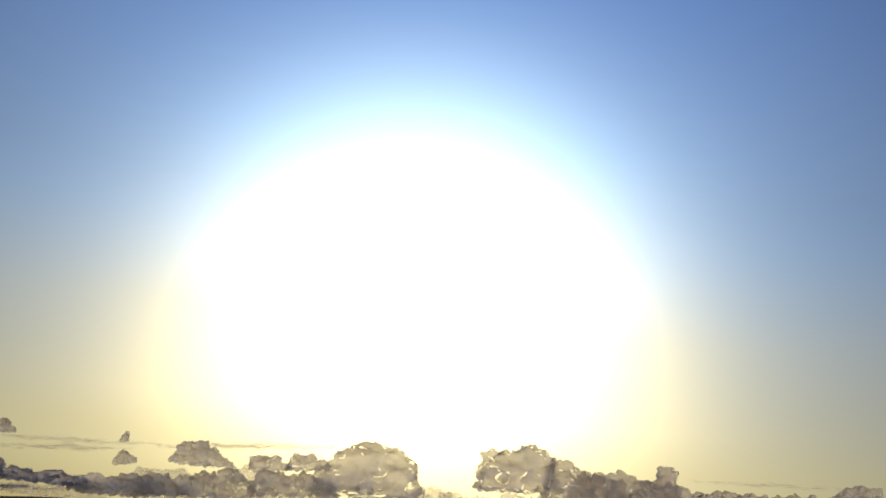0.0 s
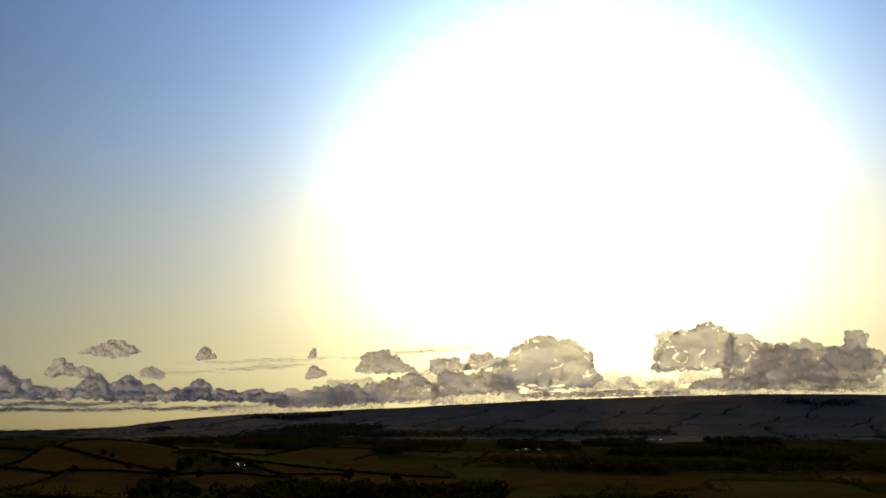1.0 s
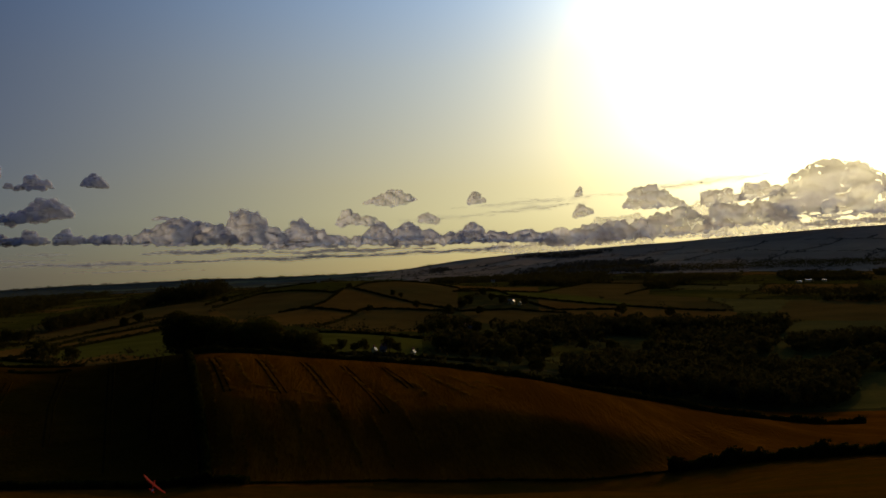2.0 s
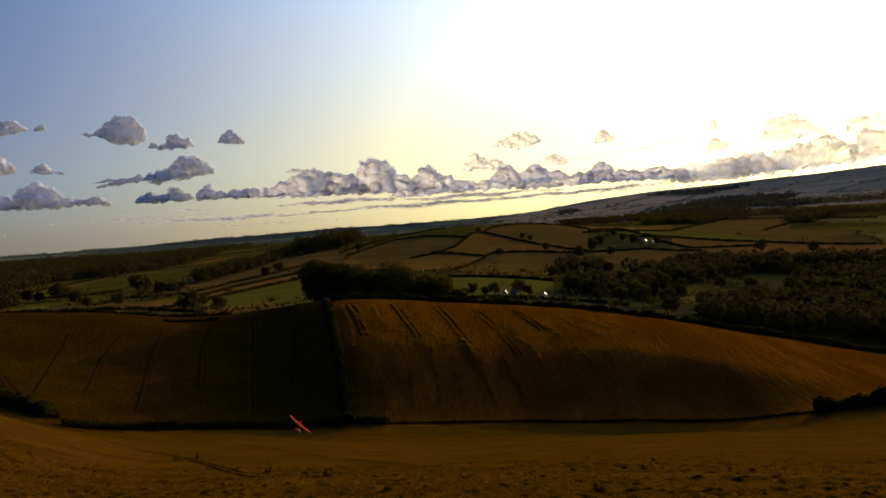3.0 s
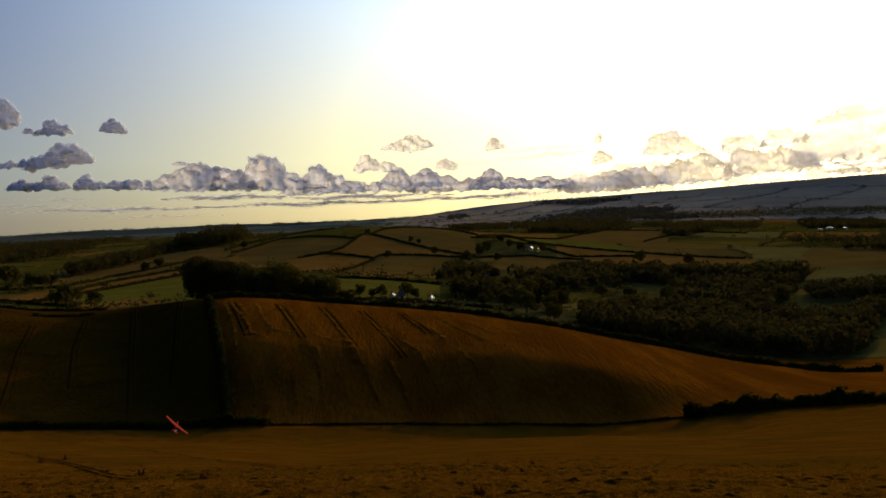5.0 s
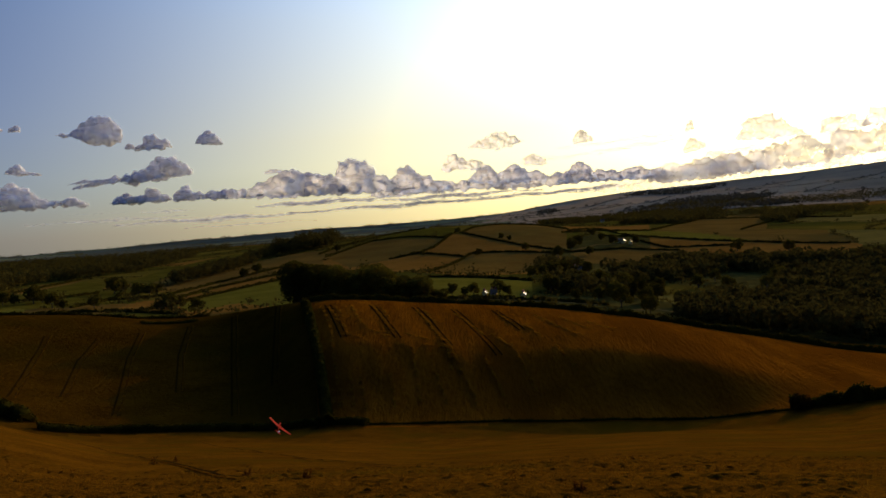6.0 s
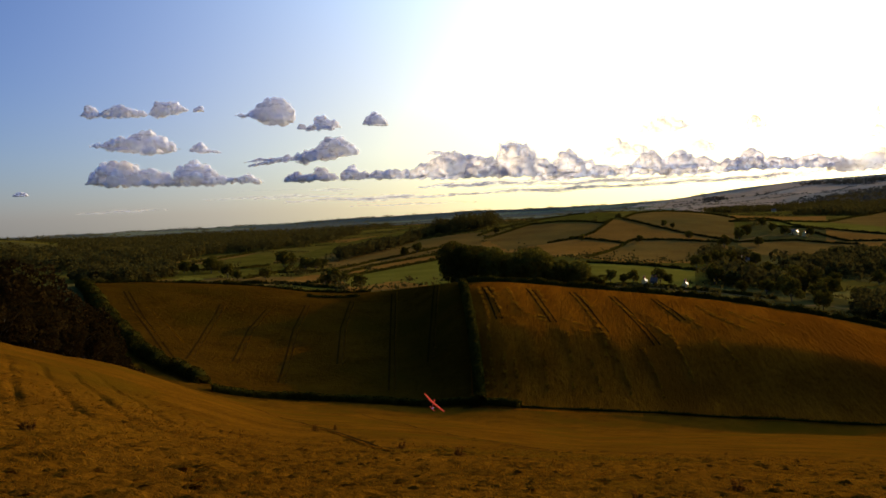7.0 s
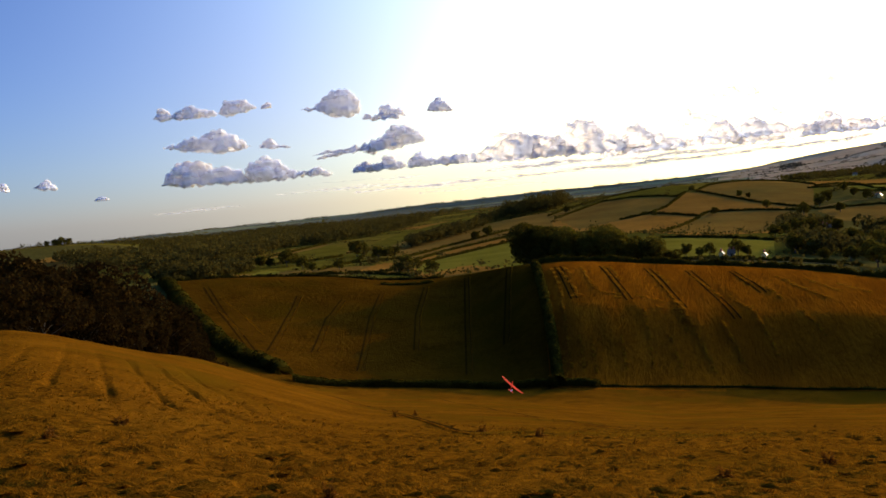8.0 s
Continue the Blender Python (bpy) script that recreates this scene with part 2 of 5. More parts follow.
# the left-hand field lies further back, in a fold behind the spur
FOLD = ((-40, 1.10), (-31, 1.10), (-24, 1.14), (-12, 1.15), (-7.6, 1.01), (-5, 1.0), (6, 1.0), (12, 0.96), (18, 0.93), (40, 0.92))
RINGS = [
    (np.zeros_like(BEARINGS), np.zeros_like(BEARINGS)),
    ring(8, (-40, -15.6), (-15, -20.6), (12, -21.0), (45, -20)),
    ring(30, (-40, -7.6), (-30, -11.2), (-20, -14.6), (0, -16.2), (25, -16), (50, -14)),
    ring(70, (-40, -5.45), (-35, -7.2), (-30, -9.0), (-20, -13.2), (0, -15.7), (25, -15.2), (50, -12)),
    ring(130, (-40, -7.4), (-34, -8.0), (-30, -8.6), (-25, -10.9), (-20, -12.6), (0, -14.9), (25, -14.2), (50, -11)),
    ring(235, (-40, -8), (-30, -9.6), (-25, -10.7), (-23.5, -11.3), (-17, -12.1), (-10, -12.9), (-4, -13.3), (4.5, -13.8),
         (12, -14), (18, -13.9), (22.7, -13.1), (27, -12.5), (32.5, -11.8), (50, -10), bend=((-25, 1.0), (-20, 1.05), (-10, 1.05), (-6, 1.0))),
    ring(290, (-40, -6), (-31, -6.3), (-25, -6.85), (-20, -7.55), (-12, -8.35), (-8, -8.0), (-6.5, -7.5), (0, -8.05), (5, -8.6), (10, -9.05), (15, -9.5), (22, -10.9),
         (27, -11.2), (32, -11), (50, -9), bend=FOLD),
    ring(350, (-40, -3.8), (-31, -3.9), (-27, -4.1), (-20, -4.8), (-17, -5.5), (-12.8, -5.55), (-7.4, -5.0), (-5.4, -5.05),
         (1.7, -5.9), (8, -6.5), (14.7, -7.6), (18, -8.3), (26, -9.7), (32, -10.15), (50, -8), bend=FOLD),
    ring(430, (-40, -4.2), (-25, -4.9), (-15, -6.2), (-7, -5.9), (2, -6.6), (10, -7.6), (18, -9.0), (30, -9.8), (50, -8), bend=FOLD),
    ring(560, (-40, -3.9), (-25, -4.7), (-15, -5.6), (-5, -5.1), (1, -5.0), (7, -5.3), (18, -7), (30, -8), (50, -7)),
    ring(800, (-35, -3.2), (-25, -3.5), (-15, -3.9), (-8, -3.6), (0, -3.6), (7, -4.0), (15, -4.6), (25, -5), (50, -4.5)),
    ring(1300, (-46, -1.0), (-36, -1.0), (-33.5, -1.25), (-30.5, -1.9), (-25, -2.2), (-15, -2.2), (-8, -1.8), (-3, -1.35), (1, -0.85), (6, -0.95), (10, -1.5), (15, -2.0),
         (25, -2.4), (40, -2.6)),
    ring(2200, (-38, -1.25), (-32, -1.4), (-20, -1.45), (-8, -1.2), (2, -1.1), (8, -1.2), (15, -1.0), (25, -1.1), (40, -1.2), (50, -1)),
    ring(3300, (-35, -1.1), (-10, -0.95), (2, -0.8), (9, -0.4), (15, -0.1), (25, 0.2), (40, 0.4), (55, 0.4)),
    ring(4500, (-36, -0.98), (-27, -0.90), (-20, -0.82), (-13, -0.60), (-9, -0.50), (-5, -0.45), (-1, -0.43), (2, -0.40), (5, -0.26), (7.3, -0.08), (9, 0.14), (10, 0.32), (11.5, 0.54),
         (13, 0.60), (20, 0.92), (26, 1.25), (34, 1.65), (41, 1.85), (48, 1.95), (55, 1.7)),
    ring(4950, (-36, -1.6), (5, -1.0), (26, 0.4), (55, 0.9)),
]
RING_R = np.array([r for r, _ in RINGS])
RING_Z = np.array([z for _, z in RINGS])


def rough(x, y, size, seed):
    """Smooth rolling noise between -1 and 1, from a few crossed waves."""
    rng = np.random.RandomState(seed)
    total = 0.0
    for k in range(7):
        a, p, s = rng.uniform(0, 6.28), rng.uniform(0, 6.28), size * rng.uniform(0.55, 1.7)
        total = total + np.sin((x * np.cos(a) + y * np.sin(a)) * 6.28 / s + p)
    return total / 4.5


def height(x, y):
    """The ground's height at plan places (arrays or numbers)."""
    x, y = np.atleast_1d(np.asarray(x, float)), np.atleast_1d(np.asarray(y, float))
    r = np.minimum(np.hypot(x, y), 4949.0)
    b = np.degrees(np.arctan2(x, y))
    f = (b + 180) / 0.5
    i = np.clip(f.astype(int), 0, len(BEARINGS) - 2)
    z = RING_Z[:, i] + (RING_Z[:, i + 1] - RING_Z[:, i]) * (f - i)
    far = RING_R[:, i] + (RING_R[:, i + 1] - RING_R[:, i]) * (f - i)
    step = np.diff(far, axis=0)
    slope = np.diff(z, axis=0) / step
    d = np.zeros_like(z)
    a, c = slope[:-1], slope[1:]
    same = a * c > 0
    w1, w2 = 2 * step[1:] + step[:-1], step[1:] + 2 * step[:-1]
    with np.errstate(divide="ignore", invalid="ignore"):
        d[1:-1] = np.where(same, (w1 + w2) / (w1 / a + w2 / c), 0.0)
    d[0], d[-1] = slope[0], slope[-1]
    k = np.clip((r[None] >= far).sum(0) - 1, 0, len(far) - 2)
    n = np.arange(len(r))
    h = far[k + 1, n] - far[k, n]
    t = (r - far[k, n]) / h
    out = (z[k, n] * (1 + 2 * t) * (1 - t) ** 2 + z[k + 1, n] * t * t * (3 - 2 * t)
           + h * (d[k, n] * t * (1 - t) ** 2 - d[k + 1, n] * t * t * (1 - t)))
    close = np.clip((46 - r) / 30, 0, 1) * np.clip((r - 0.8) / 2, 0, 1)
    out = out + close * (0.050 * rough(x, y, 0.55, 21) * rough(x, y, 0.9, 22) + 0.09 * np.clip(rough(x * 0.75, y * 1.5, 0.46, 28) - 0.30, 0, 0.5) * np.clip(0.5 + rough(x, y, 7, 29), 0, 1) + 0.02 * rough(x, y, 0.33, 23))
    # old sheep tracks down the steeper flank
    across = 0.81 * x + 0.585 * y
    flank = np.clip((-20 - b) / 6, 0, 1) * np.clip((r - 19) / 6, 0, 1) * np.clip((62 - r) / 18, 0, 1) * np.clip((across + 3.5) / 2, 0, 1) * np.clip((6.5 - across) / 2.5, 0, 1)
    wave = np.sin(across * 4.4 + 1.5 * rough(x, y, 14, 24))
    out = out - flank * 0.13 * np.clip(wave, 0, 1) ** 6 * np.clip(0.7 + 0.6 * rough(x, y, 5, 30), 0.1, 1.2)
    # wind-laid streaks in the standing crop
    crop = np.clip((b + 7) / 3, 0, 1) * np.clip((24 - b) / 10, 0, 1) * np.clip((r - 245) / 15, 0, 1) * np.clip((352 - r) / 15, 0, 1)
    laid = np.clip(0.35 + rough(x, y, 60, 27), 0.12, 1.0)
    out = out + crop * laid * (0.26 * rough(x + 0.35 * y, y * 0.14, 9.0, 25) + 0.05 * rough(x + 0.3 * y, y * 0.2, 3.4, 26))
    hilly = np.clip((r - 700) / 1500, 0, 1)
    return out + 3.0 * hilly * rough(x, y, 420, 3) + np.clip(r / 60, 0, 1) * 0.13 * rough(x, y, 23, 5) + 0.03 * rough(x, y, 2.1, 7)


def plan(bearing, far):
    return far * math.sin(radians(bearing)), far * math.cos(radians(bearing))


def ground(x, y):
    return float(height(x, y)[0])

# ------------------------------------------------------------- mesh helpers


def mesh_of(name, verts, faces, material, smooth=False):
    me = bpy.data.meshes.new(name)
    me.from_pydata([tuple(v) for v in verts], [], faces)
    me.materials.append(material)
    if smooth:
        me.polygons.foreach_set("use_smooth", [True] * len(me.polygons))
    me.update()
    return me


def grid_mesh(name, verts, faces):
    """A mesh from numpy arrays of vertices (n, 3) and quads (m, 4)."""
    me = bpy.data.meshes.new(name)
    me.vertices.add(len(verts))
    me.vertices.foreach_set("co", np.asarray(verts, np.float32).ravel())
    me.loops.add(len(faces) * 4)
    me.loops.foreach_set("vertex_index", np.asarray(faces, np.int32).ravel())
    me.polygons.add(len(faces))
    me.polygons.foreach_set("loop_start", np.arange(0, len(faces) * 4, 4, dtype=np.int32))
    me.update(calc_edges=True)
    return me


def part(name, me, parent, label=""):
    ob = new(name, me)
    ob.parent = parent
    return tagged(ob, label)


def from_bm(name, bm, material, smooth=False):
    me = bpy.data.meshes.new(name)
    bm.to_mesh(me)
    bm.free()
    me.materials.append(material)
    if smooth:
        me.polygons.foreach_set("use_smooth", [True] * len(me.polygons))
    return me


def leaf_quads(centres, sizes, rng, flat=0.0):
    """Small four-cornered leaf clumps, turned at random, bent a little along the middle."""
    n = len(centres)
    a = rng.normal(size=(n, 3))
    a[:, 2] *= 1 - flat
    a /= np.linalg.norm(a, axis=1, keepdims=True)
    b = np.cross(a, rng.normal(size=(n, 3)))
    b /= np.linalg.norm(b, axis=1, keepdims=True)
    s = np.asarray(sizes)[:, None]
    lift = np.cross(a, b) * s * 0.25
    p = np.asarray(centres)
    v = np.stack([p - a * s + lift * 0.6, p - b * s * 0.62 - lift, p + a * s + lift * 0.6, p + b * s * 0.62 - lift], 1)
    return v.reshape(-1, 3), np.arange(4 * n).reshape(n, 4)


def icosphere(level):
    bm = bmesh.new()
    bmesh.ops.create_icosphere(bm, subdivisions=level, radius=1.0)
    v = np.array([tuple(x.co) for x in bm.verts])
    f = [[x.index for x in face.verts] for face in bm.faces]
    bm.free()
    return v, np.array(f)


def tri_mesh(name, verts, faces):
    me = bpy.data.meshes.new(name)
    me.vertices.add(len(verts))
    me.vertices.foreach_set("co", np.asarray(verts, np.float32).ravel())
    me.loops.add(len(faces) * 3)
    me.loops.foreach_set("vertex_index", np.asarray(faces, np.int32).ravel())
    me.polygons.add(len(faces))
    me.polygons.foreach_set("loop_start", np.arange(0, len(faces) * 3, 3, dtype=np.int32))
    me.polygons.foreach_set("use_smooth", np.ones(len(faces), bool))
    me.update(calc_edges=True)
    return me


# ------------------------------------------------------------- the ground, one sheet to the horizon


def inside(points, polygon):
    """Which plan points lie in the polygon of (bearing, far) corners."""
    poly = np.array([plan(b, r) for b, r in polygon])
    x, y = points[:, 0], points[:, 1]
    hit = np.zeros(len(points), bool)
    j = len(poly) - 1
    for i in range(len(poly)):
        (xi, yi), (xj, yj) = poly[i], poly[j]
        cross = ((yi > y) != (yj > y)) & (x < (xj - xi) * (y - yi) / (yj - yi + 1e-12) + xi)
        hit ^= cross
        j = i
    return hit


FIELDS = [
    (TAN_FIELD, [(-6, 1062), (-2.9, 1229), (1.7, 1118), (1.0, 1028), (-1.9, 956), (-4.5, 900)]),
    (STUBBLE, [(2.2, 1158), (2.9, 1163), (6.4, 1035), (9.6, 985), (5.7, 972), (3.5, 965), (3, 938), (-0.5, 994), (1.0, 1028)]),
    (TAN_FIELD, [(2.9, 1169), (3.6, 1245), (5.8, 1340), (7.8, 1348), (9.7, 1246), (9.6, 985), (6.4, 1035)]),
    (STUBBLE, [(-1.9, 956), (-0.5, 994), (3, 938), (2.3, 884), (0.5, 787), (-3, 830)]),
    (TAN_FIELD, [(3, 930), (3.5, 965), (9.3, 970), (9, 800), (5, 760), (0.5, 787)]),
    (MEADOW, [(0.5, 713), (4.3, 692), (7.3, 656), (7.0, 515), (0.2, 515)]),
    (PASTURE, [(-3.2, 1332), (-0.4, 1500), (2.8, 1250), (2.2, 1158), (1.7, 1118), (-1.1, 1204)]),
    (MEADOW, [(11.5, 1238), (14.9, 1329), (18, 1250), (21.5, 1095), (18.3, 1123), (14.9, 1175), (11.8, 1157)]),
    (STUBBLE, [(9.3, 1181), (11.5, 1240), (14.9, 1332), (14.9, 1600), (9.5, 1450)]),
    (TAN_FIELD, [(15.2, 1350), (16.5, 1520), (18, 1780), (21.6, 1796), (22, 1150), (18, 1260)]),
    (STUBBLE, [(14.9, 1170), (18.3, 1120), (27, 1060), (27, 960), (14.9, 960)]),
    (TAN_FIELD, [(9.7, 975), (13.2, 1025), (16.6, 1015), (16, 930), (11, 880)]),
    # an open hill field; the wood's darker colour paints the shade on it
    (WOOD_OR_SHADED_LAND, [(-46, 1050), (-36, 1100), (-31.5, 1120), (-31.5, 1290), (-46, 1330)]),
    (VALLEY_LAND, [(28.5, 680), (33, 680), (38, 700), (40, 900), (30, 930)]),
    (VALLEY_LAND, [(31, 450), (41, 470), (41, 640), (34, 625)]),
    (PASTURE, [(41.5, 480), (58, 500), (58, 690), (41.5, 640)]),
    (TAN_FIELD, [(40.5, 740), (58, 790), (58, 1000), (41.5, 930)]),
    (TAN_FIELD, [(29, 960), (41, 950), (43, 1180), (30, 1240)]),
    (TAN_FIELD, [(-26.0, 901), (-23.3, 1068), (-20.4, 1125), (-20.9, 1070), (-23.6, 948), (-25.8, 854)]),
    (PASTURE, [(-25.8, 835), (-23.6, 948), (-20.8, 1082), (-19.3, 990), (-19.9, 871), (-22.6, 821)]),
    (PASTURE, [(-21.9, 736), (-19.7, 850), (-18.6, 873), (-19.0, 778), (-21.0, 708)]),
    (PASTURE, [(-18.2, 1000), (-15.6, 1274), (-10.8, 1600), (-9.2, 1600), (-11.6, 1260), (-15.3, 1081), (-17.5, 912)]),
    (TAN_FIELD, [(-15.7, 777), (-13.1, 887), (-8.5, 1017), (-6.2, 1060), (-6.2, 960), (-8.3, 963), (-12.8, 825), (-15.8, 736)]),
    (STUBBLE, [(-19.1, 660), (-17.6, 725), (-15.8, 750), (-13.7, 773), (-13.9, 738), (-16.2, 692), (-17.6, 644)]),
    (STUBBLE, [(-13.7, 790), (-11.7, 844), (-8.7, 880), (-8.5, 833), (-11.7, 786), (-13.6, 756)]),
    (MEADOW, [(-15.4, 674), (-13.2, 737), (-8.7, 822), (-7.4, 800), (-7.4, 480), (-9.0, 560), (-11.8, 637), (-14.7, 609)]),
    (MEADOW, [(-26.3, 640), (-25.1, 730), (-23.9, 703), (-24.6, 630)]),
]


# the rest of the land is cut into fields by hedges that run two ways; smaller fields in the near valley, larger ones far off
ZONES = ((120.0, 85.0, 0.0), (215.0, 150.0, 0.5), (430.0, 290.0, 0.2))
DICE = np.random.RandomState(77).uniform(0, 1, (5, 97, 97))


def zone_of(far, x, y):
    edge = far + 60 * rough(x, y, 500, 33)
    return np.where(edge < 920, 0, np.where(edge < 2400, 1, 2))


def turned(x, y, zone):
    a = 0.45 + ZONES[zone][2]
    return x * math.cos(a) + y * math.sin(a), y * math.cos(a) - x * math.sin(a)


def sway(w, zone):
    long, wide, _ = ZONES[zone]
    return 0.22 * wide * np.sin(w / (0.8 * long) + 1.0) + 0.10 * wide * np.sin(w / (0.31 * long))


def dice(k, i, j):
    return DICE[k][np.asarray(i, int) % 97, np.asarray(j, int) % 97]


def field_cell(x, y, zone):
    """Column and row of the field in which a place lies."""
    long, wide, _ = ZONES[zone]
    u, v = turned(x, y, zone)
    col = np.floor((u + sway(v, zone)) / long).astype(int)
    row = np.floor((v + sway(u + 300, zone)) / wide + dice(0, col, 0)).astype(int)
    return col, row


def boundaries(zone):
    """Places along all the hedges of a zone, with a number for each hedge."""
    long, wide, _ = ZONES[zone]
    reach = np.arange(-5000, 5000, 4.0 if zone < 2 else 7.0)
    out = []
    for k in range(int(-5000 / long), int(5000 / long) + 1):
        out.append(np.stack([k * long - sway(reach, zone), reach], 1))
        us = np.arange((k - 0.4) * long, (k + 1.4) * long, 4.0 if zone < 2 else 7.0)
        for r in range(int(-5000 / wide), int(5000 / wide) + 1):
            v = (r - dice(0, k, 0)) * wide - sway(us + 300, zone)
            keep = np.floor((us + sway(v, zone)) / long) == k
            out.append(np.stack([us[keep], v[keep]], 1))
    p = np.vstack(out)
    a = 0.45 + ZONES[zone][2]
    x, y = p[:, 0] * math.cos(a) - p[:, 1] * math.sin(a), p[:, 0] * math.sin(a) + p[:, 1] * math.cos(a)
    far, b = np.hypot(x, y), np.degrees(np.arctan2(x, y))
    keep = (far > 455) & (far < 4700) & (b > -44) & (b < 60)
    x, y, far, b = x[keep], y[keep], far[keep], b[keep]
    keep = zone_of(far, x, y) == zone
    return x[keep], y[keep], far[keep], b[keep]


def edge_of_near_field(bearing):
    return np.interp(bearing, [-60, -40, -35, -30, -25, -23.5, 22, 33, 60], [70, 74, 92, 126, 190, 234, 236, 230, 200]) + np.interp(bearing, [-23, -18, -10, -6], [0, 8, 8, 0])


def build_ground():
    view = np.arange(-46, 68.01, 0.2)
    back = np.concatenate([np.arange(68.01 + 2, 312, 4.0)])
    bearing = np.radians(np.concatenate([view, back]))
    radii = [0.1]
    while radii[-1] < 4950:
        r = radii[-1]
        radii.append(r + (0.16 if r < 5 else r * 0.0085 if r < 62 else r * 0.021 if r < 150 else r * 0.0135))
    radii[-1] = 4950
    radii = np.array(radii)
    nb, nr = len(bearing), len(radii)
    x = np.outer(radii, np.sin(bearing)).ravel()
    y = np.outer(radii, np.cos(bearing)).ravel()
    verts = np.stack([x, y, height(x, y)], 1)
    i = np.arange(nr - 1)[:, None] * nb
    j, k = np.arange(nb)[None], (np.arange(nb)[None] + 1) % nb
    faces = np.stack([i + j, i + k, i + nb + k, i + nb + j], -1).reshape(-1, 4)[:, ::-1]
    # the small cap under the feet
    ring0 = np.arange(nb)
    centre = len(verts)
    verts = np.vstack([verts, [[0, 0, ground(0, 0)]]])
    cap = np.stack([np.full(nb // 2, centre), ring0[0:nb - 1:2][:nb // 2], ring0[1:nb:2][:nb // 2],
                    np.r_[ring0[2:nb:2], ring0[0]][:nb // 2]], 1)[:, ::-1]
    faces = np.vstack([faces, cap])
    me = grid_mesh("ground", verts, faces)
    mats = [DRY_GRASS, CROP, CROP_GOLD, FAR_LAND, PASTURE, STUBBLE, TAN_FIELD, WOOD_OR_SHADED_LAND, HAZED_MOOR, VALLEY_LAND, HAZED_HILLS, HAZED_MOOR_WOOD, HAZED_MOOR_FIELD, HAZED_HILL_FIELD, MEADOW]
    for m in mats:
        me.materials.append(m)
    c = verts[faces].mean(1)
    far, b = np.hypot(c[:, 0], c[:, 1]), np.degrees(np.arctan2(c[:, 0], c[:, 1]))
    slot = np.full(len(faces), 3)
    zone = zone_of(far, c[:, 0], c[:, 1])
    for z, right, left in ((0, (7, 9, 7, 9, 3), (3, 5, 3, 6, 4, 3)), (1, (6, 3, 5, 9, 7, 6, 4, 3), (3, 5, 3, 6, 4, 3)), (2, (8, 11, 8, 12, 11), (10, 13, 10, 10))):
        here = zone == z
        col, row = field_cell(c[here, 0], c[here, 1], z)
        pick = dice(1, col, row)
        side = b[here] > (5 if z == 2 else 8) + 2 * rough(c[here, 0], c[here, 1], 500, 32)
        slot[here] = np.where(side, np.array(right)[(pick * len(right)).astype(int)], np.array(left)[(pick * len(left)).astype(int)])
    slot[far < 432] = 2
    slot[(far < 432) & (b < -7.1)] = 1
    edge = edge_of_near_field(b)
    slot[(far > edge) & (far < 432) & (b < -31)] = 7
    slot[far < edge + 1] = 0
    for material, polygon in FIELDS:
        slot[inside(c[:, :2], polygon)] = mats.index(material)
    me.polygons.foreach_set("material_index", slot.astype(np.int32))
    me.polygons.foreach_set("use_smooth", np.ones(len(faces), bool))
    ob = new("ground", me)
    tagged(ob, "rolling farmland of dry grass, ripe crops and pasture under a low sun", "ground", kind="structure")


build_ground()


def strip(name, points, width, lift, material, label, category="track"):
    """A flat band that follows the ground along (bearing, far) corners."""
    path = resample(points, 2.0)
    d = np.gradient(path, axis=0)
    d /= np.linalg.norm(d, axis=1, keepdims=True)
    side = np.stack([d[:, 1], -d[:, 0]], 1)
    rows = []
    for s in (-0.5, 0.5):
        q = path + side * width * s
        rows.append(np.column_stack([q, height(q[:, 0], q[:, 1]) + lift]))
    n = len(path)
    v = np.vstack(rows)
    f = np.stack([np.arange(n - 1), np.arange(1, n), n + np.arange(1, n), n + np.arange(n - 1)], 1)
    me = grid_mesh(name, v, f)
    me.materials.append(material)
    return tagged(new(name, me), label, category, kind="structure")


def resample(points, step):
    p = np.array([plan(b, r) for b, r in points])
    seg = np.r_[0, np.cumsum(np.linalg.norm(np.diff(p, axis=0), axis=1))]
    s = np.linspace(0, seg[-1], max(3, int(seg[-1] / step)))
    return np.stack([np.interp(s, seg, p[:, 0]), np.interp(s, seg, p[:, 1])], 1)


def tramline(points):
    """A pair of tyre ruts through the standing crop."""
    path = resample(points, 1.5)
    d = np.gradient(path, axis=0)
    d /= np.linalg.norm(d, axis=1, keepdims=True)
    side = np.stack([d[:, 1], -d[:, 0]], 1)
    verts, faces = [], []
    for c in (-0.95, 0.95):
        for s in (-0.32, 0.32):
            q = path + side * (c + s)
            verts.append(np.column_stack([q, height(q[:, 0], q[:, 1]) + 0.06]))
    n = len(path)
    i = np.arange(n - 1)
    for a in (0, 2):
        faces.append(np.stack([a * n + i, a * n + i + 1, (a + 1) * n + i + 1, (a + 1) * n + i], 1))
    me = grid_mesh("tramline", np.vstack(verts), np.vstack(faces))
    me.materials.append(SOIL)
    tagged(new("tramline", me), "pair of dark tyre ruts through the ripe crop", "tramline", "tramlines in the crop", "structure")


for points in ([(-25.1, 276), (-23.8, 327), (-22.9, 362)], [(-22.3, 283), (-21.2, 332), (-20.1, 359)], [(-19.5, 264), (-18.4, 336), (-17.6, 371)], [(-15.7, 290), (-15.4, 340), (-14.7, 382)],
               [(-12.4, 262), (-12.2, 329), (-12.0, 388)], [(-9.8, 285), (-9.2, 372)], [(-26.2, 274), (-27.4, 320), (-28.6, 370)],
               [(-3.3, 338), (-1.7, 291)], [(-0.5, 337), (1.6, 285)], [(2.0, 336), (4.8, 279)], [(-6.1, 340), (-5.2, 294)], [(4.6, 338), (6.4, 306)]):
    tramline(points)

# ------------------------------------------------------------- hedges, trees, woods


